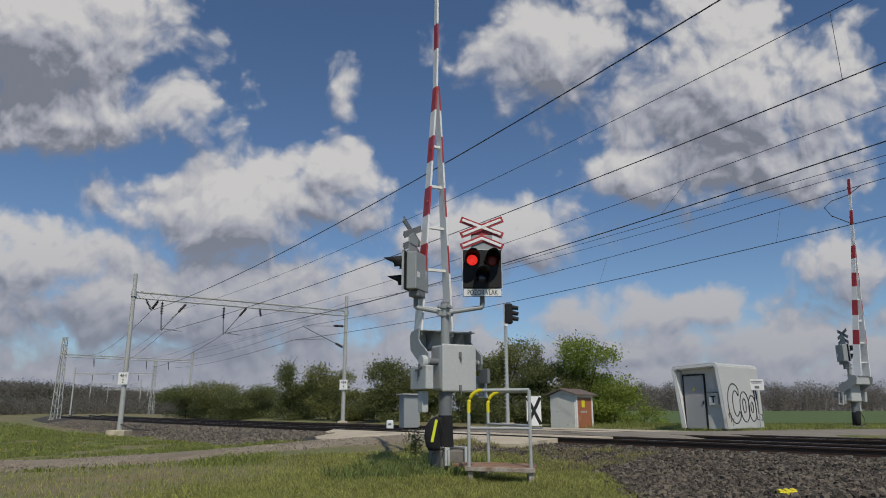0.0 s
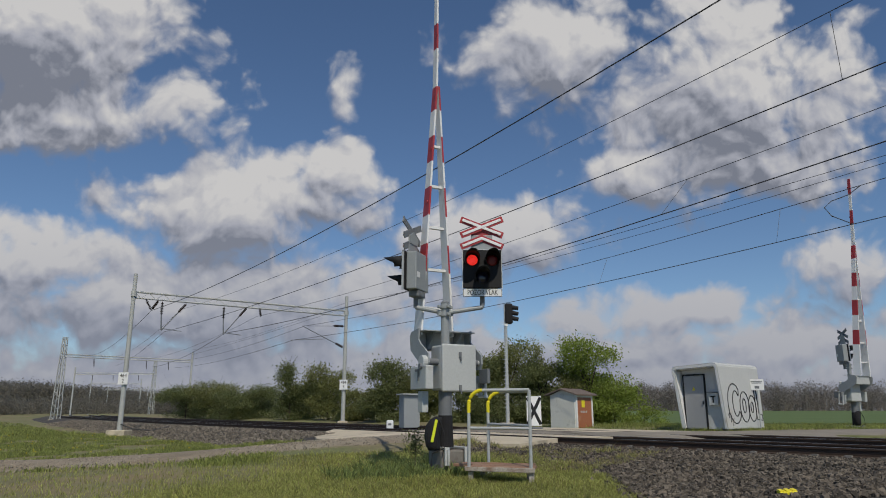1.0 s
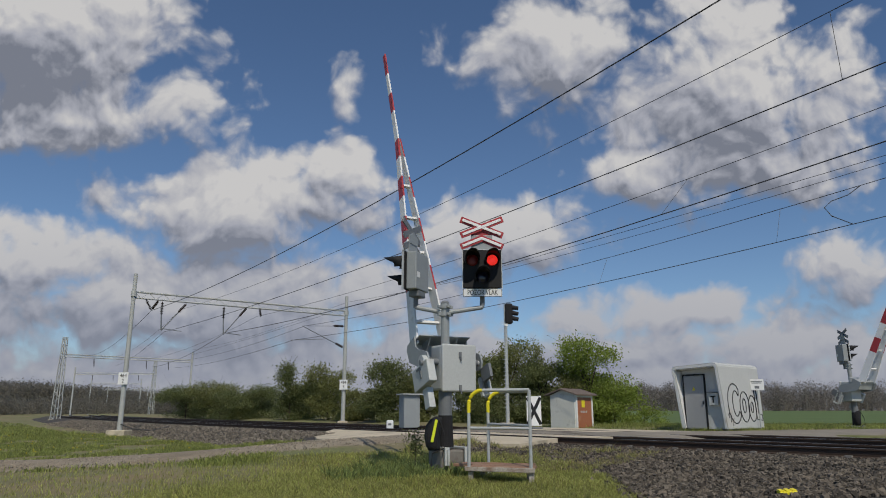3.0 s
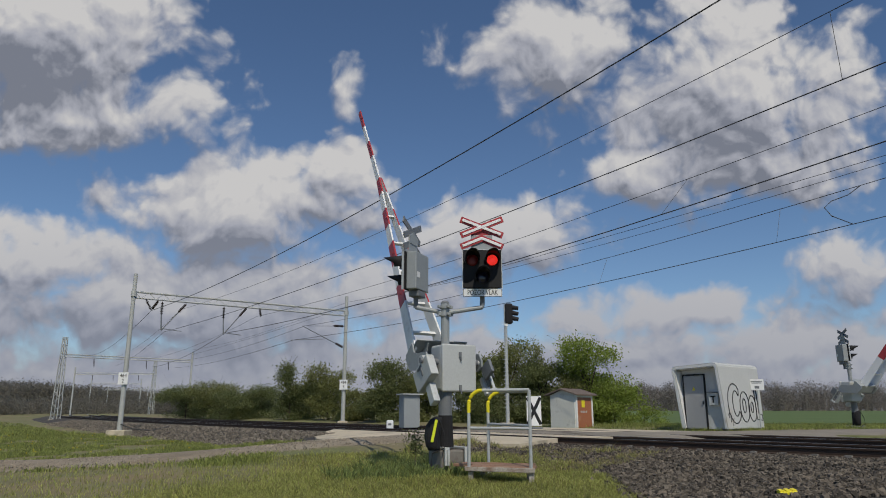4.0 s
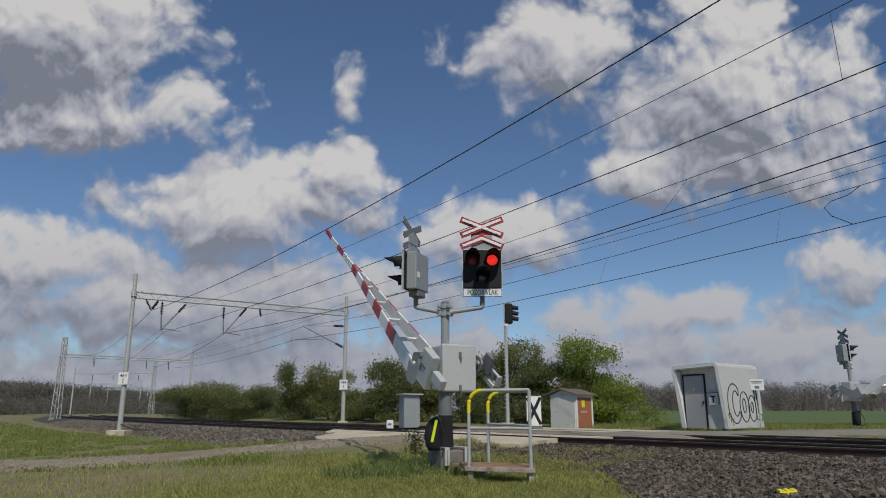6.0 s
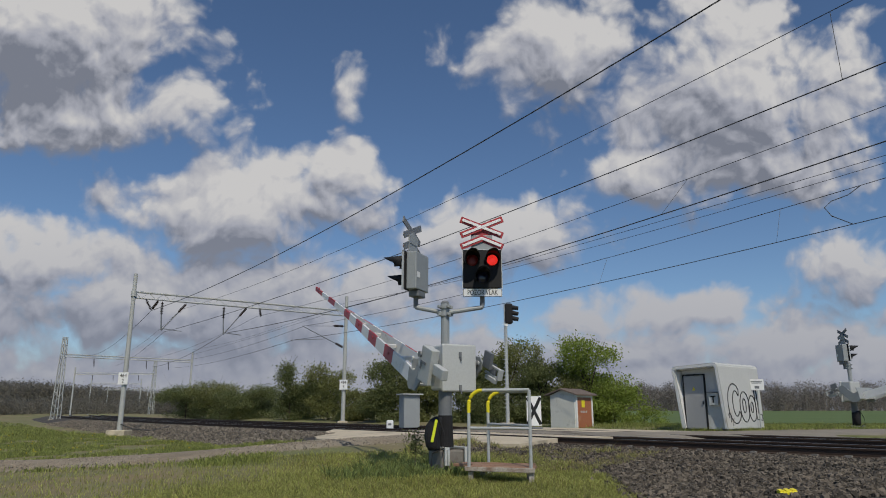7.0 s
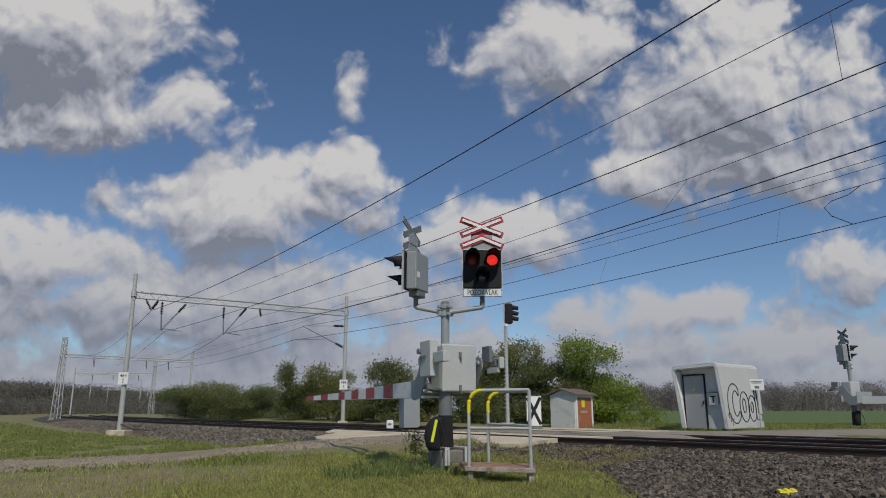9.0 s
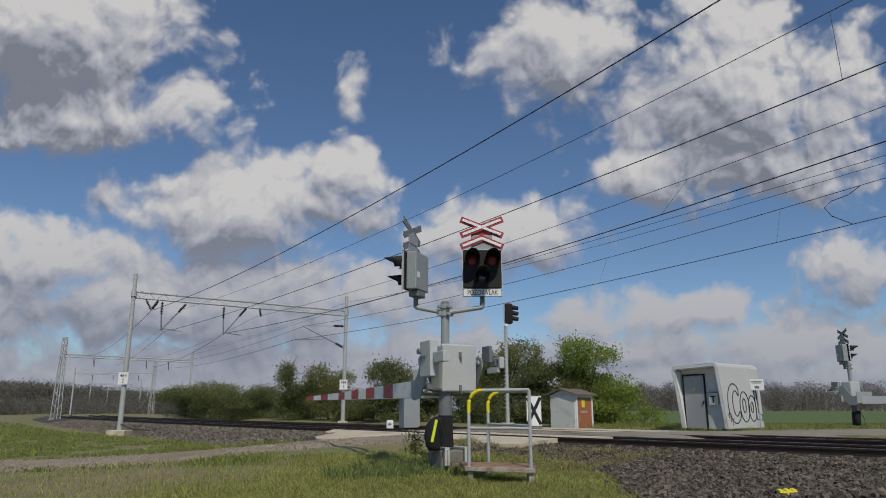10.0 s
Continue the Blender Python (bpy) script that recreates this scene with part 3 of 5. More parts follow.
    for y in (-0.45, 0.12):
        part("gusset", prism([(0.56, -0.14), (0.56, -0.5), (0.26, -0.5)], y, y + 0.02), GREY_PAINT, boom)
    return b, boom, made


# ---------------------------------------------------------------- small buildings and furniture of the line
def service_platform():
    t = thing("service_platform", "low wooden service platform with tubular handrail, yellow at the bends", "platform", pose(0.38, 10.85, 0.30, 0, 0, -19))
    for i in range(4):
        lo, hi = (0.0, 1.02 - 0.03 * (i % 2)) if i < 2 else (-0.36 + 0.1 * (i - 2), 0.9)
        part("board", Box((lo + hi) / 2, 0.08 + i * 0.19, 0.004 * (i % 2), hi - lo, 0.175, 0.045, 0.006), WOOD, t, "weathered brown plank")
    part("platform_frame", Box(0.5, -0.03, -0.02, 1.08, 0.045, 0.065, 0.008), WOOD_PALE, t, "splintered pale edge board")
    part("platform_frame", Box(0.3, 0.72, -0.06, 1.1, 0.05, 0.07, 0.006), WOOD_PALE, t)
    for x, y in ((0.04, 0.03), (0.98, 0.02), (0.04, 0.7), (0.8, 0.7)):
        part("leg", Box(x, y, -0.22, 0.07, 0.07, 0.36, 0.006), WOOD_PALE, t, "pale timber leg")
    r = 0.026
    def arc(cx, cz, rad, a0, a1, n=6):
        return [(cx + rad * math.cos(radians(a0 + (a1 - a0) * i / n)), cz + rad * math.sin(radians(a0 + (a1 - a0) * i / n))) for i in range(n + 1)]
    for y in (0.0, 1.13):
        last = 1.0 if y == 0.0 else 0.0
        part("rail_post", Tube((0.02, y, 0 if y == 0 else -0.3), (0.02, y, 0.81), r, seg=12), GALV, t, "grey handrail post")
        bend = [(0.02, y, 0.81)] + [(p, y, z) for p, z in arc(0.24, 0.93, 0.22, 180, 90)]
        part("yellow_bend", bent_tube(bend, r + 0.003), YELLOW, t, "yellow painted bend")
    part("handrail", bent_tube([(0.24, 0, 1.15), (0.98, 0, 1.15)], r), GALV, t)
    part("handrail", bent_tube([(0.24, 1.13, 1.15), (0.98, 0.0, 1.13)], r), GALV, t)
    part("rail_post", Tube((0.98, 0, 0), (0.98, 0, 1.15), r, seg=12), GALV, t)
    part("mid_rail", Tube((0.02, 0, 0.58), (0.98, 0, 0.58), r * 0.9, seg=12), GALV, t)
    part("mid_rail", Tube((0.02, 1.13, 0.62), (0.98, 0.0, 0.62), r * 0.9, seg=12), GALV, t)


def base_cover(m, stripe=True):
    """A black cover wrapped round the foot of a barrier post."""
    t = thing("base_cover", "black fabric cover at a barrier post with a lime stripe", "cover", m, "post covers")
    bm = bmesh.new()
    rings = []
    for i, (z, rx, ry, dx) in enumerate(((0.12, 0.10, 0.12, -0.07), (0.18, 0.12, 0.15, -0.10), (0.36, 0.13, 0.16, -0.11), (0.54, 0.12, 0.13, -0.08), (0.64, 0.09, 0.1, -0.03), (0.68, 0.05, 0.05, -0.01))):
        rings.append([bm.verts.new((dx + rx * math.cos(2 * math.pi * k / 18) + 0.015 * math.sin(5 * k + i), ry * math.sin(2 * math.pi * k / 18), z)) for k in range(18)])
    for A, B in zip(rings, rings[1:]):
        for k in range(18):
            bm.faces.new((A[k], A[(k + 1) % 18], B[(k + 1) % 18], B[k]))
    bm.faces.new(rings[0][::-1])
    bm.faces.new(rings[-1])
    bmesh.ops.recalc_face_normals(bm, faces=bm.faces)
    part("pouch", bm, BLACK_FABRIC, t, "", True)
    if stripe:
        part("stripe", box(bmesh.new(), -0.16, -0.135, 0.42, 0.05, 0.08, 0.38, 0.01, pose(0, 0, 0, 0, 12, 0)), LIME, t, "lime yellow stripe")
    part("strap", bent_tube([(0.02, -0.1, 0.62), (0.1, -0.15, 0.4), (0.1, -0.16, 0.16), (-0.1, -0.2, 0.08), (-0.12, -0.2, -0.12)], 0.012), BLACK_FABRIC, t)


def relay_house():
    """Concrete relay kiosk with a slanted, wrapped shell: door front recessed under it, one flank bare."""
    t = thing("relay_kiosk", "white concrete relay kiosk with grey door and graffiti on its flank", "kiosk", pose(9.06, 26.55, 0.47, 0, 0, -50))
    W, D, H = 1.76, 2.8, 2.3
    # side profile leans outward to the front at the top (x = across the door front, y = depth)
    bm = bmesh.new()
    th = 0.13
    outer = [(-0.02, 0.0), (-0.12, H - 0.12), (-0.06, H), (W - 0.1, H + 0.08), (W + 0.0, H - 0.02), (W + 0.06, 0.0)]
    inner = [(0.16, 0.0), (0.02, H - 0.16), (0.06, H - 0.14), (W - 0.16, H - 0.07), (W - 0.13, H - 0.12), (W - 0.08, 0.0)]
    lean = lambda z: -0.30 * z / H
    F = [[bm.verts.new((x, lean(z), z)) for x, z in outer], [bm.verts.new((x, lean(z), z)) for x, z in inner]]
    K = [[bm.verts.new((x, D, z)) for x, z in outer], [bm.verts.new((x, D, z)) for x, z in inner]]
    n = len(outer)
    for i in range(n - 1):
        bm.faces.new((F[0][i], F[0][i + 1], F[1][i + 1], F[1][i])).material_index = 1
        bm.faces.new((K[0][i], K[1][i], K[1][i + 1], K[0][i + 1]))
        bm.faces.new((F[0][i], K[0][i], K[0][i + 1], F[0][i + 1]))
        bm.faces.new((F[1][i], F[1][i + 1], K[1][i + 1], K[1][i])).material_index = 1
    bm.faces.new((F[0][0], F[1][0], K[1][0], K[0][0]))
    bm.faces.new((F[0][-1], K[0][-1], K[1][-1], F[1][-1]))
    bmesh.ops.recalc_face_normals(bm, faces=bm.faces)
    bmesh.ops.bevel(bm, geom=[e for e in bm.edges if e.calc_face_angle(0) > 0.3], offset=0.03, segments=2, affect="EDGES")
    part("shell", bm, [RENDER_WALL, WHITE], t, "white concrete shell with rounded corners")
    part("front_wall", Box(W / 2 - 0.02, 0.16, (H - 0.08) / 2, W - 0.2, 0.1, H - 0.08), RENDER_WALL, t)
    part("back_wall", Box(W / 2 - 0.02, D - 0.08, (H - 0.14) / 2, W - 0.2, 0.1, H - 0.16), RENDER_WALL, t)
    door = part("door", Box(0.58, 0.09, 0.98, 0.82, 0.05, 1.92, 0.01), DOOR_GREY, t, "plain grey steel door")
    bm = bmesh.new()
    for x in (0.15, 1.01):
        box(bm, x, 0.085, 0.99, 0.05, 0.06, 2.0)
    box(bm, 0.58, 0.085, 1.98, 0.91, 0.06, 0.05)
    part("door_frame", bm, BLACK, t)
    part("warning_sign", prism([(0.50, 1.4), (0.64, 1.4), (0.57, 1.54)], 0.058, 0.063), YELLOW, door, "small yellow warning triangle")
    part("door_handle", Box(0.92, 0.05, 0.95, 0.03, 0.06, 0.12, 0.005), BLACK, door)
    pb = part("phone_box", Box(1.36, 0.04, 1.08, 0.36, 0.13, 0.44, 0.01), PALE_PAINT, t, "telephone box with a black T")
    part("phone_roof", Box(1.36, 0.02, 1.32, 0.42, 0.2, 0.03), DARK_GREY, pb)
    bm = Box(1.36, -0.03, 1.17, 0.2, 0.006, 0.045)
    box(bm, 1.36, -0.03, 1.05, 0.05, 0.006, 0.22)
    part("letter", bm, BLACK, pb)
    # flank: sign plate and black sprayed loops
    fx = lambda z: W + 0.065 - 0.06 * z / H
    def on_flank(y, z, r=0.006):
        return (fx(z) + r, y * 1.18, z)
    def spray(pts, r=0.02):
        part("graffiti", bent_tube([on_flank(y, z, 0.0) for y, z in pts], r, 5), BLACK, t, "black sprayed outline")
    def loop(cy, cz, ry, rz, a0, a1, n=14):
        return [(cy + ry * math.cos(radians(a0 + (a1 - a0) * i / n)), cz + rz * math.sin(radians(a0 + (a1 - a0) * i / n))) for i in range(n + 1)]
    spray(loop(0.58, 0.92, 0.42, 0.72, 45, 325), 0.019)
    spray(loop(0.66, 0.92, 0.2, 0.46, 40, 320), 0.019)
    spray([(0.88, 1.43), (0.86, 1.2), (0.81, 1.22)], 0.019)
    spray([(0.92, 0.5), (0.86, 0.62), (0.81, 0.62)], 0.019)
    spray(loop(1.2, 0.80, 0.3, 0.56, 0, 360), 0.019)
    spray(loop(1.18, 0.84, 0.1, 0.26, 0, 360), 0.019)
    spray(loop(1.7, 0.74, 0.25, 0.48, 20, 380), 0.019)
    spray(loop(1.68, 0.78, 0.08, 0.2, 0, 360), 0.019)
    spray([(1.9, 1.5), (1.93, 0.35), (2.3, 0.3), (2.3, 0.5), (2.08, 0.55), (2.04, 1.4), (1.9, 1.5)], 0.019)
    spray([(0.1, 0.5), (0.2, 0.62), (0.14, 0.4), (0.3, 0.5), (0.22, 0.25), (0.42, 0.38), (0.34, 0.12)], 0.012)
    # notice on its own thin post beside the flank
    q = t.matrix_basis @ Vector((W + 0.20, 2.2, 0))
    n = thing("notice_sign", "white notice plate on a thin grey post beside the kiosk", "sign", pose(q.x, q.y, 0.42, 0, 0, -20))
    part("post", Tube((0, 0.03, -0.1), (0, 0.03, 1.9), 0.022), GALV, n)
    part("plate", Box(0, 0, 1.68, 0.5, 0.012, 0.42, 0.004), WHITE, n, "white plate with small dark lettering")
    for z, w in ((1.80, 0.40), (1.74, 0.34), (1.58, 0.16)):
        part("lettering_bar", Box(0, -0.008, z, w, 0.004, 0.035 if z > 1.6 else 0.10), DARK_GREY, n)


def small_shed():
    t = thing("line_shed", "small pale shed with orange door and low brown roof", "shed", pose(4.84, 31.4, 0.36, 0, 0, -45))
    W, D, H = 1.3, 1.38, 1.42
    part("wall", Box(W / 2, D / 2, H / 2, W, D, H, 0.01), SHED_WALL, t)
    # the flank seen beside the gable carries the door
    dr = part("door", Box(W + 0.02, D / 2, 0.68, 0.05, 1.1, 1.32, 0.005), DOOR_ORANGE, t, "faded orange double door")
    bm = bmesh.new()
    for y in (0.1, D - 0.08):
        box(bm, W + 0.025, y, 0.69, 0.07, 0.1, 1.36)
    box(bm, W + 0.025, D / 2, 1.38, 0.07, D - 0.04, 0.08)
    part("door_frame", bm, WHITE, t)
    part("notice", Box(W + 0.05, 0.6, 1.06, 0.01, 0.24, 0.3), YELLOW, dr, "faded yellow notice")
    bm = bmesh.new()
    for k in range(4):
        box(bm, W + 0.05, 0.42 + k * 0.14, 0.72, 0.01, 0.07, 0.09)
    part("notice_bar", bm, PALE_PAINT, dr)
    part("gable", prism([(-0.05, H), (W + 0.05, H), (W / 2, H + 0.26)], 0.02, D - 0.02), SHED_WALL, t)
    for s in (-1, 1):
        x0 = W / 2
        bm = prism([(x0, H + 0.32), (x0 + s * 0.86, H + 0.05), (x0 + s * 0.86, H + 0.0), (x0, H + 0.26)], -0.14, D + 0.14)
        part("roof_slope", bm, ROOF_BROWN, t)


def relay_cabinet():
    t = thing("relay_cabinet", "grey sheet-metal relay cabinet with overhanging lid", "cabinet", pose(-1.45, 30.0, 0.42, 0, 0, 24))
    part("cabinet_body", Box(0, 0, 0.68, 0.72, 0.6, 1.36, 0.015), GREY_PAINT, t)
    part("lid", Box(0, -0.03, 1.39, 0.95, 0.8, 0.05, 0.01), PALE_PAINT, t)
    part("cabinet_door", Box(0.375, 0, 0.68, 0.02, 0.5, 1.2, 0.005), PALE_PAINT, t)


def crossing_marker():
    t = thing("signal_board", "white board with a black cross on a dark post", "sign", pose(3.52, 27.0, 0.4, 0, 0, 0))
    part("post", Tube((0, 0.05, 0), (0, 0.05, 1.1), 0.035), DARK_GREY, t)
    part("board", Box(0, 0, 0.72, 0.56, 0.02, 1.12, 0.004), WHITE, t)
    for s in (1, -1):
        part("stripe", box(bmesh.new(), 0, -0.012 - 0.001 * s, 0, 1.14, 0.004, 0.12, 0, pose(0, 0, 0.72) @ pose(0, 0, 0, 0, s * 63.5, 0)), BLACK, t)
    part("foot", Box(0, 0, 0.06, 0.62, 0.12, 0.12, 0.01), DARK_GREY, t)


def main_signal():
    t = thing("railway_signal", "grey lattice-clad signal mast with a dark three-lamp head", "railway signal", pose(2.6, 28.0, 0.42))
    part("mast", Tube((0, 0, 0), (-0.02, 0, 5.0), 0.075, 0.06), GALV, t)
    part("signal_base", Box(0, 0, 0.12, 0.5, 0.5, 0.24, 0.03), CONCRETE, t)
    for k in range(24):
        part("rung", Box(-0.03, -0.06, 0.5 + k * 0.16, 0.19, 0.03, 0.025), GALV, t)
    hd = part("head", Box(0.12, 0, 4.62, 0.34, 0.24, 0.86, 0.08), BLACK_FABRIC, t, "dark lamp head")
    for z in (4.85, 4.62, 4.4):
        part("hood", Tube((0.28, -0.03, z + 0.03), (0.52, -0.06, z - 0.02), 0.1, 0.08), BLACK, hd)
    part("number_bar", Box(0.0, -0.07, 4.15, 0.14, 0.02, 0.1), WHITE, t)


def km_stone():
    t = thing("kilometre_stone", "small white painted kilometre stone by the rails", "marker stone", pose(-2.12, 28.0, 0.38))
    part("stone", Box(0, 0, 0.18, 0.28, 0.2, 0.4, 0.05), WHITE, t)
    part("mark_bar", Box(0, -0.102, 0.22, 0.13, 0.006, 0.08), DARK_GREY, t)


def yellow_box():
    t = thing("track_balise", "bright yellow flat plastic block lying on the ballast", "plastic block", pose(4.24, 8.82, slope_z((Vector((4.24, 8.82)) - C2).dot(U2), offset_of(4.24, 8.82)) + 0.06, 8, -4, -6))
    part("block", Box(0, 0, 0.0, 0.215, 0.12, 0.06, 0.01), YELLOW, t)
    bm = bmesh.new()
    for x in (-0.09, 0.0, 0.09):
        box(bm, x * 0.85, 0, 0.034, 0.05, 0.10, 0.016, 0.004)
    part("rib", bm, YELLOW, t)


# ---------------------------------------------------------------- overhead line
P1, P2 = Vector((-16.6, 36.0)), Vector((-6.35, 44.3))


def mast(name, x, y, z0, z1, lattice=False, plate=False, group="catenary masts", number=("", "")):
    t = thing(name, "grey steel lattice catenary mast on concrete foot" if lattice else "grey steel catenary mast on concrete foot", "mast", pose(x, y, z0), group)
    h = z1 - z0
    if lattice:
        w0, w1 = 0.36, 0.16
        for sx in (-1, 1):
            for sy in (-1, 1):
                part("leg", Tube((sx * w0, sy * w0, 0), (sx * w1, sy * w1, h), 0.05, seg=6), MAST_STEEL, t)
        n = 14
        for k in range(n):
            za, zb = h * k / n, h * (k + 1) / n
            wa, wb = w0 + (w1 - w0) * k / n, w0 + (w1 - w0) * (k + 1) / n
            s = 1 if k % 2 else -1
            bm = Tube((-s * wa, -wa, za), (s * wb, -wb, zb), 0.03, seg=5)
            tube(bm, (-wa, s * wa, za), (-wb, -s * wb, zb), 0.03, seg=5)
            tube(bm, (wa, s * wa, za), (wb, -s * wb, zb), 0.03, seg=5)
            part("lacing", bm, MAST_STEEL, t)
    else:
        part("mast_tube", Tube((0, 0, 0), (0, 0, h), 0.135, 0.1, 14), MAST_STEEL, t)
        part("collar", Tube((0, 0, h - 1.25), (0, 0, h - 0.95), 0.15, seg=14), MAST_STEEL, t)
    part("foot", Box(0, 0, 0.0 if z0 < 0 else -0.2, 0.95 if z0 < 0 else 0.6, 0.95 if z0 < 0 else 0.6, 0.6, 0.04), CONCRETE, t)
    if plate:
        p = part("number_plate", Box(0, -0.2, plate, 0.5, 0.02, 0.62), WHITE, t, "white plate with black numerals")
        for body, dz in ((number[0], 0.14), (number[1], -0.14)):
            cu = bpy.data.curves.new("numeral", "FONT")
            cu.body, cu.align_x, cu.align_y, cu.size, cu.extrude = body, "CENTER", "CENTER", 0.28, 0.003
            cu.materials.append(BLACK)
            tx = new("numeral", cu)
            tx.parent = p
            tx.matrix_basis = pose(0, -0.214, plate + dz, 90, 0, 0) @ Matrix.Diagonal((0.85, 1, 1, 1))
    return t


def beam_between(a, b, depth=0.34, seg=16):
    """A slender braced portal beam."""
    a, b = Vector(a), Vector(b)
    t = thing("portal_beam", "slender braced steel portal beam over the tracks", "beam", None, "portal beams")
    up = Vector((0, 0, depth))
    part("top_chord", Tube(a + up, b + up, 0.055, seg=8), MAST_STEEL, t)
    part("bottom_chord", Tube(a, b, 0.05, seg=8), GALV, t)
    for k in range(seg):
        p, q = a + (b - a) * (k / seg), a + (b - a) * ((k + 1) / seg)
        part("brace", Tube(p if k % 2 else p + up, q + up if k % 2 else q, 0.016, seg=5), GALV, t)
    return t


def insulator(parent, a, b):
    a, b = Vector(a), Vector(b)
    bm = Tube(a, b, 0.025, seg=8)
    n = 7
    for k in range(n):
        p = a + (b - a) * (0.15 + 0.7 * k / (n - 1))
        d = (b - a).normalized() * 0.02
        tube(bm, p - d, p + d, 0.085, 0.05, seg=10)
    part("insulator", bm, INSULATOR, parent, "dark ribbed insulator")


def wire(name, pts, r, label, sag=0.0):
    P = [Vector(p) for p in pts]
    out = []
    for a, b in zip(P, P[1:]):
        for k in range(16):
            f = k / 16
            q = a + (b - a) * f
            q.z -= sag * 4 * f * (1 - f)
            out.append(q)
    out.append(P[-1])
    w = part(name, bent_tube(out, r, 6), WIRE)
    return tagged(w, label, "wire", "overhead wires")


def build_overhead():
    mast("catenary_mast", P1.x, P1.y, -0.15, 8.32, plate=2.9, number=("464", "2"))
    mast("catenary_mast", P2.x, P2.y, 0.38, 8.45, plate=2.35, number=("464", "3"))
    b = beam_between((P1.x, P1.y, 7.02), (P2.x, P2.y, 7.16), 0.32, 34)
    for top, low, side in (((-15.42, 36.96, 6.95), (-15.37, 36.99, 5.38), (-14.41, 37.78, 6.95)), ((-12.72, 39.14, 7.0), (-12.67, 39.18, 5.40), (-11.65, 40.01, 7.06))):
        insulator(b, top, Vector(top) + Vector((0.0, 0.0, -0.75)))
        part("drop_tube", Tube(Vector(top) + Vector((0, 0, -0.7)), low, 0.035, seg=8), DARK_GREY, b)
        s, l = Vector(side), Vector(low)
        insulator(b, s, s + (l - s) * 0.35)
        part("stay_tube", Tube(s + (l - s) * 0.33, l, 0.03, seg=8), DARK_GREY, b)
        part("steady_arm", Tube(l + Vector((0, 0, 0.1)), l + Vector((0.85, 0.68, 0.02)), 0.02, seg=6), DARK_GREY, b)
    insulator(b, (-16.1, 36.4, 7.0), (-15.86, 36.6, 6.45))
    insulator(b, (-15.6, 36.85, 7.0), (-15.84, 36.62, 6.45))
    insulator(b, (-11.02, 40.52, 7.1), (-10.94, 40.59, 6.6))
    c = thing("cantilever", "slim steel cantilever with insulators on a mast", "bracket", None)
    part("stay_tube", Tube((-6.48, 44.2, 5.1), (-8.79, 42.32, 6.27), 0.024, seg=8), DARK_GREY, c)
    part("top_tube", Tube((-6.6, 44.1, 6.47), (-8.79, 42.32, 6.27), 0.014, seg=8), DARK_GREY, c)
    part("steady_arm", Tube((-7.52, 43.35, 5.56), (-9.35, 41.87, 5.34), 0.018, seg=8), DARK_GREY, c)
    insulator(c, (-6.48, 44.2, 5.1), (-6.95, 43.8, 5.35))
    insulator(c, (-6.45, 44.2, 6.47), (-7.1, 43.7, 6.44))
    tagged(part("earth_cable", bent_tube([(-16.5, 35.85, 0.45), (-15.9, 36.0, 0.2), (-15.2, 36.6, 0.12), (-14.6, 37.5, 0.3)], 0.035, 6), WIRE), "black earthing cable from mast foot to the rail", "cable")
    # the next portals, further along the line
    far = (((-40.5, 73.0), (-30.0, 82.0), 7.9, True, False), ((-62.0, 116.0), (-49.0, 117.0), 8.2, False, True), ((-84.0, 165.0), (-72.5, 166.0), 8.4, False, False), ((-104.0, 215.0), (-92.0, 216.0), 8.4, False, False))
    for a, c2, h, la, lb in far:
        mast("catenary_mast", a[0], a[1], -0.1, h + (0.9 if la else 0), la)
        mast("catenary_mast", c2[0], c2[1], 0.2, h + (1.2 if lb else 0), lb, plate=False)
        pb = beam_between((a[0], a[1], h - 1.2), (c2[0], c2[1], h - 1.2), 0.25, 10)
        A, B = Vector((*a, h - 1.2)), Vector((*c2, h - 1.2))
        for f in (0.22, 0.48, 0.62, 0.8):
            q = A + (B - A) * f
            insulator(pb, q, q + Vector((0.1, 0, -1.0)))


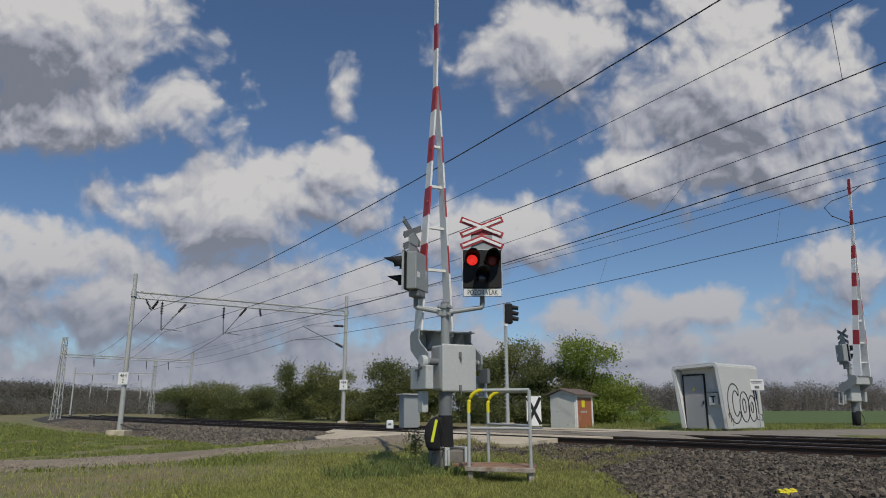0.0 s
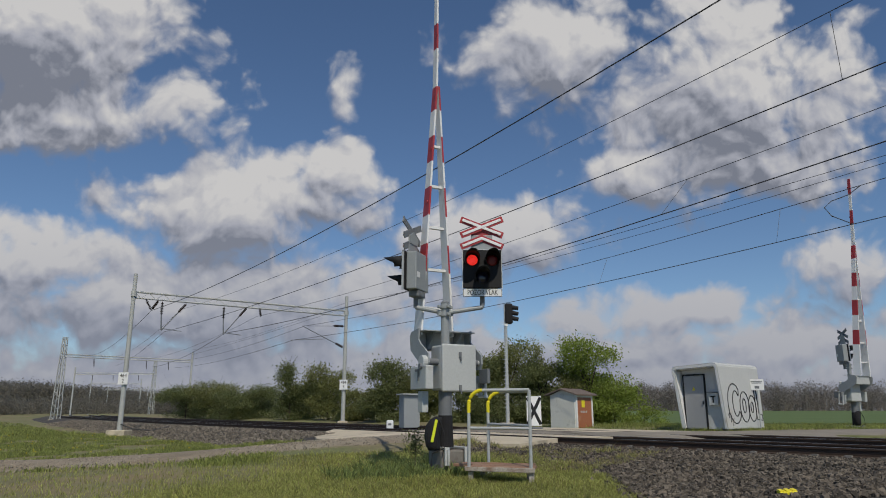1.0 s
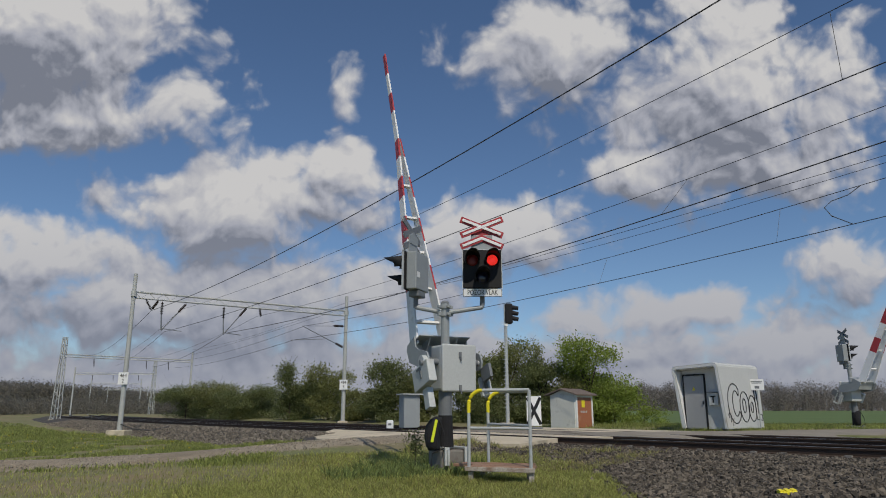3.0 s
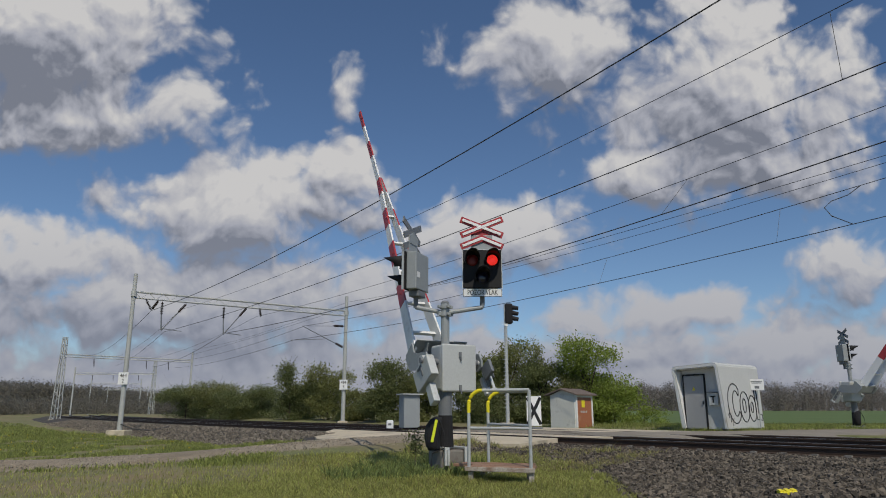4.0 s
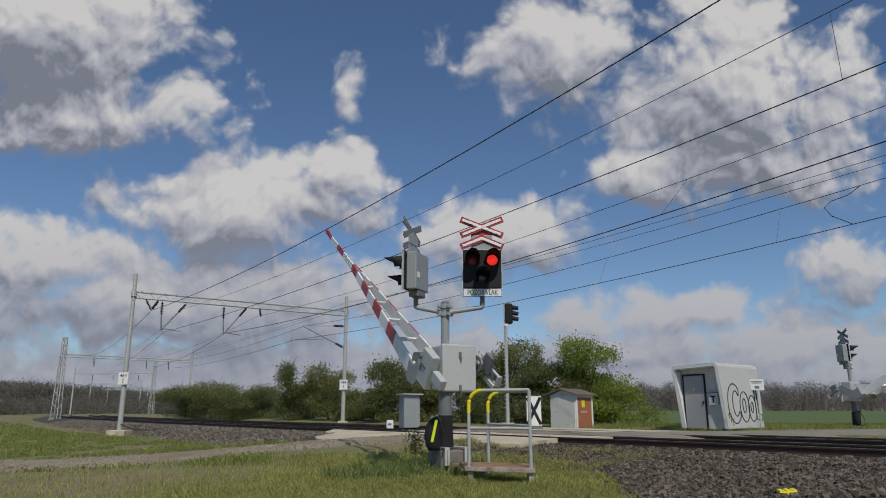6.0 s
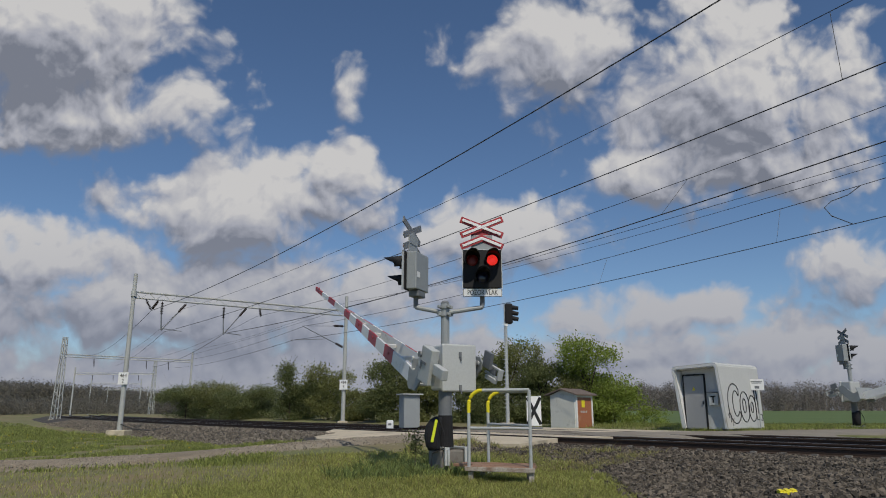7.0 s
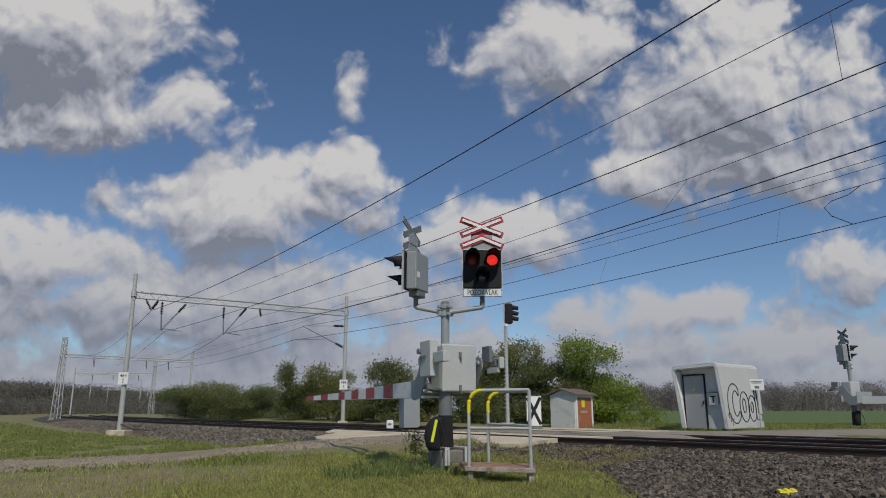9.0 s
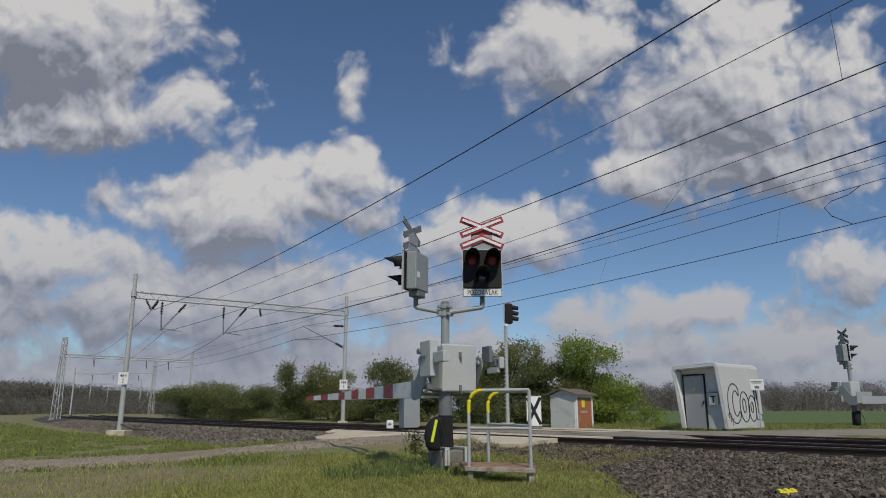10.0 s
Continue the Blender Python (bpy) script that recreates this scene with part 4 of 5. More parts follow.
def build_wires():
    q = lambda a, b, k: tuple(Vector(b) + (Vector(a) - Vector(b)) * k)   # carried on past the near end
    A = ((4.34, 9.43, 7.4), (-15.84, 36.61, 6.41))
    B = ((6.42, 9.43, 7.4), (-14.63, 37.59, 6.61))
    C = ((6.61, 9.19, 6.2), (-15.25, 37.09, 5.30))
    D = ((9.34, 13.22, 7.4), (-11.13, 40.43, 6.61))
    E = ((8.55, 12.25, 6.2), (-12.6, 39.24, 5.47))
    F = ((11.52, 16.6, 7.6), (-6.39, 44.27, 7.69))
    G = ((12.23, 17.67, 7.8), (-6.33, 44.31, 8.07))
    H = ((12.25, 17.79, 7.4), (-8.64, 42.45, 6.28))
    I = ((11.86, 17.46, 6.2), (-9.2, 41.99, 5.36))
    far = {0: (-38.5, 75.0, 7.0), 1: (-36.5, 76.5, 7.0), 2: (-36.5, 76.6, 6.0), 3: (-33.5, 79.0, 7.0), 4: (-33.5, 79.1, 6.0), 5: (-30.1, 82, 7.6), 6: (-30.0, 82.1, 8.2), 7: (-31.5, 80.8, 6.8), 8: (-31.5, 80.9, 6.0)}
    lab = ("thick black feeder wire", "thin catenary messenger wire", "grooved copper contact wire")
    SAG = {A: 0.5, B: 0.5, C: 0.32, D: 0.4, E: 0.42, F: 0.12, G: 0.4, H: 0.42, I: 0.32}
    for i, (ab, r, k) in enumerate(((A, 0.013, 0), (B, 0.007, 1), (C, 0.01, 2), (D, 0.008, 1), (E, 0.013, 2), (F, 0.008, 1), (G, 0.008, 1), (H, 0.01, 1), (I, 0.011, 2))):
        wire("overhead_wire", (q(ab[0], ab[1], 1.5), ab[0], ab[1], far[i]), r, lab[k], SAG[ab])
    def along(ab, f):
        p = Vector(ab[0]) + (Vector(ab[1]) - Vector(ab[0])) * f
        p.z -= SAG[ab] * 4 * f * (1 - f)
        return p
    for top, low, fs in ((B, C, (0.01,)), (D, E, (0.14,)), (H, I, (0.09, 0.29))):
        for f in fs:
            a = along(top, f)
            b = min((along(low, g / 400) for g in range(-20, 400)), key=lambda v: (v.xy - a.xy).length)
            d = part("dropper", Tube(a, b, 0.005, seg=5), WIRE)
            tagged(d, "thin vertical dropper wire between messenger and contact wire", "wire", "droppers")
    a, b = along(H, 0.02), along(I, 0.025)
    m = (a + b) / 2 + Vector((-0.75, 0.3, 0.0))
    tagged(part("jumper_wire", bent_tube([a, a + (m - a) * 0.35 + Vector((0, 0, -0.05)), a + (m - a) * 0.8 + Vector((0, 0, 0.06)), m, m + (b - m) * 0.3 + Vector((-0.05, 0, -0.1)), b], 0.012, 6), WIRE), "curved jumper wire between messenger and contact wire", "wire")


# ---------------------------------------------------------------- plants
def blades(name, n, place, rng, hmin, hmax, w, mat, label):
    V, F = [], []
    for _ in range(n):
        x, y, z = place(rng)
        h = rng.uniform(hmin, hmax) * (0.62 + 1.1 * abs(noise.noise(Vector((x * 1.7, y * 1.7, 9)))))
        a, l = rng.uniform(0, 6.283), rng.uniform(0.25, 1.1) * h
        b = rng.uniform(0, 6.283)
        cx, sx = math.cos(a) * w, math.sin(a) * w
        k = len(V)
        V += [(x - cx, y - sx, z - 0.02), (x + cx, y + sx, z - 0.02), (x + cx * 0.7 + math.cos(b) * l * 0.35, y + sx * 0.7 + math.sin(b) * l * 0.35, z + h * 0.6), (x - cx * 0.7 + math.cos(b) * l * 0.35, y - sx * 0.7 + math.sin(b) * l * 0.35, z + h * 0.6), (x + math.cos(b) * l, y + math.sin(b) * l, z + h)]
        F += [(k, k + 1, k + 2, k + 3), (k + 3, k + 2, k + 4)]
    ob = from_arrays(name, V, F, mat)
    return tagged(ob, label, "grass", kind="stuff")


def leaf_cloud(rng, blobs, n, size, V, F):
    """Leaf quads in clumps: each blob is (x, y, z, rx, ry, rz); clumps gather toward the blob's skin."""
    wts = [b[3] * b[4] * b[5] for b in blobs]
    clumps = []
    for b in rng.choices(blobs, wts, k=max(8, n // 16)):
        th, u = rng.uniform(0, 6.283), rng.uniform(-0.8, 1)
        r = 0.5 + 0.55 * rng.random() ** 0.6
        s = math.sqrt(1 - u * u)
        clumps.append((b[0] + b[3] * r * s * math.cos(th), b[1] + b[4] * r * s * math.sin(th), b[2] + b[5] * r * u, rng.uniform(0.5, 1.3)))
    for _ in range(n):
        cx, cy, cz, k = rng.choice(clumps)
        sp = size * 3.8 * k
        x, y, z = rng.gauss(cx, sp), rng.gauss(cy, sp), rng.gauss(cz, sp * 0.8)
        a = Vector((rng.gauss(0, 1), rng.gauss(0, 1), rng.gauss(0, 1))).normalized() * size * rng.uniform(0.6, 1.4)
        b = a.cross(Vector((rng.gauss(0, 1), rng.gauss(0, 1), rng.gauss(0, 1)))).normalized() * size * rng.uniform(0.4, 0.8)
        i = len(V)
        V += [(x - a.x, y - a.y, z - a.z), (x + b.x, y + b.y, z + b.z), (x + a.x, y + a.y, z + a.z), (x - b.x, y - b.y, z - b.z)]
        F.append((i, i + 1, i + 2, i + 3))


def tree(name, x, y, h, w, leaf, seed, n=5000, size=0.09, label="", category="tree", low=0.1, slim=False):
    rng = random.Random(seed)
    z0 = 0.35
    t = thing(name, label, category, pose(x, y, z0), "trees behind the line")
    bm = bmesh.new()
    tube(bm, (0, 0, -0.2), (0, 0, h * 0.55), 0.02 * h, 0.008 * h, 8)
    blobs = []
    for k in range(12 if not slim else 9):
        a = rng.uniform(0, 6.283)
        z = h * (low + (0.86 - low) * (k + 0.5) / (12 if not slim else 9))
        reach = w * 0.5 * rng.uniform(0.35, 0.8) * (1 - 0.55 * (z / h) ** 2)
        p = Vector((math.cos(a) * reach, math.sin(a) * reach, z))
        tube(bm, (0, 0, z * 0.5), p, 0.008 * h, 0.003 * h, 5)
        for _ in range(3):
            e = p + Vector((rng.gauss(0, 1), rng.gauss(0, 1), rng.gauss(0.7, 0.6))) * w * 0.13
            tube(bm, p, e, 0.003 * h, 0.001 * h, 4)
        for _ in range(4):
            q = p + Vector((rng.gauss(0, 0.16), rng.gauss(0, 0.16), 0)) * w
            tube(bm, p, q + Vector((0, 0, h * rng.uniform(0.1, 0.24))), 0.003 * h, 0.001 * h, 3)
        blobs.append((p.x, p.y, z, w * rng.uniform(0.16, 0.27), w * rng.uniform(0.16, 0.27), h * rng.uniform(0.09, 0.16)))
    part("trunk", bm, BARK, t)
    V, F = [], []
    leaf_cloud(rng, blobs, n, size, V, F)
    V = [(a, b, max(c, 0.02)) for a, b, c in V]
    from_arrays("crown", V, F, leaf, t)
    return t


def build_plants():
    rng = random.Random(11)
    def meadow(r):
        while True:
            y = 8.2 + 8.0 * r.random() ** 1.25
            x = r.uniform(-0.68 * y, 0.30 * y)
            o = offset_of(x, y) - 2 * (x > 2.5 + 0.07 * (y - 9.6))
            d, _ = road_near(x, y)
            patch = noise.noise(Vector((x * 0.35, y * 0.35, 5)))
            if offset_of(x, y) < -2.2 and x < 2.55 + 0.07 * (y - 9.6) + 0.25 * patch and d > 1.35 and r.random() < 0.06 + smooth01(-5.2, -0.8, x + patch * 2.5):
                return x, y, ground_z(x, y)
    blades("grass", 105000, meadow, rng, 0.025, 0.115, 0.0062, GRASS_BLADE, "short fresh green meadow grass")
    blades("dry_grass", 20000, meadow, rng, 0.02, 0.1, 0.005, GRASS_DRY, "dry straw-coloured grass among the green")
    def weeds(r):
        a, q = r.uniform(0, 6.283), r.random() ** 0.6
        x, y = -0.55 + 1.5 * q * math.cos(a), 12.2 + 0.9 * q * math.sin(a)
        return x, y, ground_z(x, y)
    blades("weeds", 2200, weeds, rng, 0.08, 0.26, 0.011, WEED, "tall weeds round the barrier foot")
    def behind_foot(r):
        a, q = r.uniform(0, 6.283), r.random() ** 0.5
        x, y = 0.7 + 2.0 * q * math.cos(a), 14.6 + 1.7 * q * math.sin(a)
        return x, y, ground_z(x, y)
    blades("grass", 5000, behind_foot, rng, 0.05, 0.2, 0.009, GRASS_BLADE, "rough grass between barrier and slab")
    def shoulder(r):
        while True:
            s, o = r.uniform(3.5, 8.8), r.uniform(-4.6, -1.5)
            p = on_track(s, o)
            if not (s > 7.4 and o > -2.2) and noise.noise(Vector((p.x * 1.3, p.y * 1.3, 2))) > -0.1:
                return p.x, p.y, max(slope_z(s, o), bed_z(o), ground_z(p.x, p.y))
    blades("grass", 7000, shoulder, rng, 0.04, 0.15, 0.008, GRASS_BLADE, "patchy green grass on the gravel shoulder")
    blades("weeds", 4500, shoulder, rng, 0.05, 0.2, 0.008, GRASS_DRY, "sparse yellowing weeds on the gravel shoulder")
    def left_meadow(r):
        while True:
            y = 15 + 24 * r.random()
            x = -y * r.uniform(0.1, 0.72)
            o = offset_of(x, y)
            d, _ = road_near(x, y)
            clump = noise.noise(Vector((x * 0.6, y * 0.6, 4)))
            if o < -4.0 and d > 1.6 and x < -4.0 + 0.5 * noise.noise(Vector((x, y, 0))) and r.random() < 0.4 + 1.6 * clump:
                return x, y, ground_z(x, y)
    blades("grass", 34000, left_meadow, rng, 0.04, 0.16, 0.012, GRASS_MEADOW, "taller meadow grass beside the embankment")
    def far_meadow(r):
        while True:
            y = r.uniform(36, 75)
            x = -y * r.uniform(0.42, 0.75)
            if (Vector((x, y)) - on_track(max(0.0, (Vector((x, y)) - C2).dot(U2)), 0)).length > 5 and offset_of(x, y) < -3.5:
                return x, y, ground_z(x, y)
    blades("grass", 9000, far_meadow, rng, 0.08, 0.22, 0.03, GRASS_MEADOW, "meadow grass far along the embankment")
    def verge(r):
        while True:
            x = r.uniform(4, 26)
            y = r.uniform(23, 33)
            d, _ = road_near(x, y)
            if offset_of(x, y) > 8.2 and d > 2.4:
                return x, y, ground_z(x, y)
    blades("grass", 20000, verge, rng, 0.05, 0.2, 0.009, GRASS_MEADOW, "rank verge grass beyond the tracks")
    # dandelions in the meadow
    V, F = [], []
    for _ in range(70):
        x, y, z = left_meadow(rng)
        if y < 19:
            continue
        k, s, z = len(V), 0.018, z + 0.1
        V += [(x - s, y, z - s), (x + s, y, z - s), (x + s, y, z + s), (x - s, y, z + s), (x, y - s, z), (x, y + s, z)]
        F += [(k, k + 1, k + 2, k + 3), (k, k + 4, k + 2), (k, k + 5, k + 2)]
    tagged(from_arrays("dandelions", V, F, FLOWER), "small yellow dandelion heads in the meadow", "flowers", kind="stuff")
    olive, dark = "olive green hedge tree in early leaf", "dark green bush behind the tracks"
    specs = [(-19.8, 62, 3.35, 8.0, LEAF_OLIVE, olive), (-23.6, 64, 2.9, 6.5, LEAF_DARK, dark), (-16.7, 60, 3.0, 6.5, LEAF_DARK, dark), (-8.6, 52, 4.1, 4.8, LEAF_OLIVE, olive), (-10.8, 55, 3.0, 3.8, LEAF_DARK, dark), (-5.6, 48, 2.1, 3.6, LEAF_OLIVE, olive), (-3.2, 45, 4.1, 4.4, LEAF_DARK, dark), (-1.0, 44, 3.0, 3.8, LEAF_OLIVE, olive), (3.8, 40, 4.8, 5.2, LEAF_OLIVE, olive), (1.9, 40, 3.8, 3.8, LEAF_DARK, dark), (5.4, 38, 3.7, 3.8, LEAF_DARK, dark)]
    for i, (x, y, h, w, lf, lb) in enumerate(specs):
        tree("tree", x, y, h, w, lf, 20 + i, 17000, 0.065, lb, low=0.04)
    tree("tree", -11.9, 54, 4.9, 2.3, LEAF_DARK, 60, 5000, 0.07, "slender dark poplar-like tree", slim=True)
    tree("tree", 7.75, 36.5, 4.7, 4.0, LEAF_FRESH, 61, 17000, 0.06, "bright fresh green tree beside the shed", low=0.03)
    tree("bush", 8.9, 36.2, 2.3, 3.0, LEAF_FRESH, 65, 7000, 0.06, "fresh green bush at the foot of a tree", "bush", low=0.02)
    tree("bush", 6.6, 37.0, 2.9, 3.2, LEAF_OLIVE, 66, 8000, 0.06, "olive green bush behind the shed", "bush", low=0.02)
    tree("bush", 3.0, 38.0, 2.3, 3.6, LEAF_DARK, 67, 7000, 0.06, "dark green bush behind the signal mast", "bush", low=0.02)
    tree("bush", 9.8, 34, 1.0, 2.4, LEAF_FRESH, 62, 2200, 0.05, "low green bush at the field edge", "bush", low=0.02)
    tree("weed_bush", -0.5, 12.75, 0.42, 0.26, LEAF_DARK, 63, 420, 0.022, "small dark leafy weed beside the barrier foot", "bush", low=0.05)
    # far woods as one belt of twiggy crowns, and the wooded hill
    def belt(name, n, place, mat, label, size, leaves=220):
        V, F = [], []
        r = random.Random(7)
        for _ in range(n):
            x, y, z, h, w = place(r)
            bl = [(x, y, z + h * f, w * (0.55 if f < 0.8 else 0.35), w * 0.4, h * 0.2) for f in (0.25, 0.5, 0.75)]
            leaf_cloud(r, bl, leaves, size, V, F)
            i = len(V)
            V.extend([(x - 0.25, y, z), (x + 0.25, y, z), (x + 0.08, y, z + h * 0.8), (x - 0.08, y, z + h * 0.8)])
            F.append((i, i + 1, i + 2, i + 3))
        tagged(from_arrays(name, V, F, mat), label, "woods", kind="stuff")
    belt("far_woods", 420, lambda r: (r.uniform(30, 230), r.uniform(215, 285), 0.2, r.uniform(7.5, 11.5), r.uniform(4, 7)), LEAF_BARE, "far belt of bare grey-brown trees beyond the field", 0.17, 700)
    belt("far_hedge", 170, lambda r: (r.uniform(-115, -42), r.uniform(125, 175), 0.0, r.uniform(2.4, 4.2), r.uniform(5, 8)), LEAF_HILL, "brown leafless scrub along the curving line", 0.16, 380)
    belt("hill_woods", 420, lambda r: (lambda x: (x, r.uniform(285, 345), 0.5 + 6.5 * smooth01(-90, -220, x), r.uniform(5.5, 8), r.uniform(8, 12)))(r.uniform(-260, -50)), LEAF_HILL, "dark leafless woods on the low hill", 0.32, 340)
    V, F = [], []
    for j in range(12):
        for i in range(40):
            x, y = -420 + i * 10, 280 + j * 14
            V.append((x, y, -2 + (11 * smooth01(-60, -230, x)) * smooth01(270, 360, y)))
    for j in range(11):
        for i in range(39):
            a = j * 40 + i
            F.append((a, a + 1, a + 41, a + 40))
    tagged(from_arrays("hill", V, F, HEDGE_CORE), "low wooded hill on the horizon", "hill", kind="structure")
    # sown field beyond the road
    V, F = [], []
    xs = [8 + 6.0 * i for i in range(60)]
    ys = [36 + 6.0 * j for j in range(32)]
    for yy in ys:
        for xx in xs:
            V.append((xx, yy, 0.50 + 0.0022 * (yy - 36) + 0.06 * noise.noise(Vector((xx * 0.1, yy * 0.1, 0)))))
    for j in range(len(ys) - 1):
        for i in range(len(xs) - 1):
            a = j * len(xs) + i
            F.append((a, a + 1, a + len(xs) + 1, a + len(xs)))
    tagged(from_arrays("crop_field", V, F, GRASS_FIELD), "even green field of young crops", "field", kind="structure")


# ---------------------------------------------------------------- cloud deck
def cloud_material():
    """Glowing broken cumulus on the deck's own plan, its whiter sunward edges and grey undersides shaded by colour;
    clear gaps show the sky.
    """
    m = bpy.data.materials.new("cumulus")
    m.use_nodes = True
    nt = m.node_tree
    g = bpy.data.node_groups.new("cloud_density", "ShaderNodeTree")
    g.interface.new_socket("P", in_out="INPUT", socket_type="NodeSocketVector")
    g.interface.new_socket("D", in_out="OUTPUT", socket_type="NodeSocketFloat")
    g.interface.new_socket("B", in_out="OUTPUT", socket_type="NodeSocketFloat")
    N, L = g.nodes, g.links
    gi, go = N.new("NodeGroupInput"), N.new("NodeGroupOutput")

    def math_node(op, a, b=None, c=None):
        x = N.new("ShaderNodeMath")
        x.operation = op
        for i, v in enumerate((a, b, c)):
            if v is None:
                continue
            if hasattr(v, "links"):
                L.new(v, x.inputs[i])
            else:
                x.inputs[i].default_value = v
        return x.outputs[0]

    warp = N.new("ShaderNodeTexNoise")
    warp.inputs["Scale"].default_value, warp.inputs["Detail"].default_value = 9.0, 5.0
    L.new(gi.outputs[0], warp.inputs["Vector"])
    w = N.new("ShaderNodeVectorMath")
    w.operation = "MULTIPLY_ADD"
    L.new(warp.outputs["Color"], w.inputs[0])
    w.inputs[1].default_value = (0.06, 0.06, 0)
    L.new(gi.outputs[0], w.inputs[2])
    body = None
    for x, y, rx, ry, k in CLOUDS:
        s = N.new("ShaderNodeVectorMath")
        s.operation = "MULTIPLY_ADD"
        L.new(w.outputs[0], s.inputs[0])
        s.inputs[1].default_value = (1 / rx, 1 / ry, 0)
        s.inputs[2].default_value = (-(x + 0.03) / rx, -(y + 0.03) / ry, 0)
        ln = N.new("ShaderNodeVectorMath")
        ln.operation = "LENGTH"
        L.new(s.outputs[0], ln.inputs[0])
        v = math_node("MULTIPLY", math_node("SUBTRACT", 1.0, ln.outputs["Value"]), k)
        body = v if body is None else math_node("SMOOTH_MAX", body, v, 0.25)
    def fractal(scale, detail, rough):
        n = N.new("ShaderNodeTexNoise")
        n.inputs["Scale"].default_value, n.inputs["Detail"].default_value, n.inputs["Roughness"].default_value = scale, detail, rough
        L.new(w.outputs[0], n.inputs["Vector"])
        return math_node("SUBTRACT", n.outputs[0], 0.5)

    puff = N.new("ShaderNodeTexVoronoi")
    puff.feature = "SMOOTH_F1"
    puff.inputs["Scale"].default_value, puff.inputs["Detail"].default_value, puff.inputs["Roughness"].default_value = 17.0, 3.0, 0.55
    puff.inputs["Smoothness"].default_value = 0.7
    L.new(w.outputs[0], puff.inputs["Vector"])
    heads = math_node("SUBTRACT", 0.78, puff.outputs["Distance"])
    sep = N.new("ShaderNodeSeparateXYZ")
    L.new(gi.outputs[0], sep.inputs[0])
    calm = N.new("ShaderNodeMapRange")
    calm.inputs[2].default_value, calm.inputs[3].default_value, calm.inputs[4].default_value = 0.24, 1.0, 1.15
    L.new(sep.outputs["Y"], calm.inputs[0])
    core = math_node("MULTIPLY", body, 0.85)
    broad = math_node("ADD", core, math_node("MULTIPLY", fractal(6.0, 2.0, 0.5), calm.outputs[0]))
    ragged = math_node("ADD", math_node("MULTIPLY", fractal(11.0, 9.0, 0.6), 1.25), math_node("MULTIPLY", heads, 0.75))
    d = math_node("ADD", math_node("ADD", core, 0.17), math_node("MULTIPLY", ragged, calm.outputs[0]))
    L.new(d, go.inputs[0])
    L.new(broad, go.inputs[1])

    N, L = nt.nodes, nt.links
    N.clear()
    uv = N.new("ShaderNodeUVMap")
    uv.uv_map = "plan"

    def density(dx, dy):
        sh = N.new("ShaderNodeVectorMath")
        sh.operation = "ADD"
        sh.inputs[1].default_value = (dx, dy, 0)
        L.new(uv.outputs[0], sh.inputs[0])
        a = N.new("ShaderNodeGroup")
        a.node_tree = g
        L.new(sh.outputs[0], a.inputs[0])
        return a.outputs

    here, near, above = density(0, 0), density(0.004, 0.011), density(0.012, 0.055)
    alpha = N.new("ShaderNodeMapRange")
    alpha.interpolation_type = "SMOOTHSTEP"
    alpha.inputs[1].default_value, alpha.inputs[2].default_value = -0.1, 0.46
    alpha.inputs[4].default_value = 0.98
    L.new(here[0], alpha.inputs[0])
    thick = N.new("ShaderNodeMapRange")
    thick.inputs[1].default_value, thick.inputs[2].default_value = 0.2, 1.5
    L.new(here[1], thick.inputs[0])
    # sun and shade of the clouds, painted from density shifted towards the sun
    fine = math_node("MULTIPLY", math_node("SUBTRACT", here[0], near[0]), 1.2)
    wide = math_node("MULTIPLY", math_node("SUBTRACT", here[1], above[1]), 0.75)
    shade = math_node("SUBTRACT", math_node("ADD", math_node("ADD", fine, wide), 0.5), math_node("MULTIPLY", thick.outputs[0], 0.46))
    ramp = N.new("ShaderNodeValToRGB")
    L.new(shade, ramp.inputs[0])
    el = ramp.color_ramp.elements
    el[0].position, el[0].color = 0.0, (0.185, 0.2, 0.245, 1)
    el[1].position, el[1].color = 0.95, (0.58, 0.57, 0.565, 1)
    e = el.new(0.42)
    e.color = (0.375, 0.385, 0.435, 1)
    em = N.new("ShaderNodeEmission")
    sp = N.new("ShaderNodeSeparateXYZ")
    L.new(uv.outputs[0], sp.inputs[0])
    # horizon haze, painted as a lavender grey mixed in low on the deck
    low = N.new("ShaderNodeMapRange")
    low.inputs[2].default_value, low.inputs[3].default_value, low.inputs[4].default_value = 0.24, 0.82, 0.0
    L.new(sp.outputs["Y"], low.inputs[0])
    hz = N.new("ShaderNodeMix")
    hz.data_type = "RGBA"
    L.new(low.outputs[0], hz.inputs[0])
    L.new(ramp.outputs[0], hz.inputs[6])
    hz.inputs[7].default_value = (0.25, 0.27, 0.34, 1)
    L.new(hz.outputs[2], em.inputs[0])
    tr = N.new("ShaderNodeBsdfTransparent")
    mx = N.new("ShaderNodeMixShader")
    L.new(alpha.outputs[0], mx.inputs[0])
    L.new(tr.outputs[0], mx.inputs[1])
    L.new(em.outputs[0], mx.inputs[2])
    out = N.new("ShaderNodeOutputMaterial")
    L.new(mx.outputs[0], out.inputs[0])
    return m


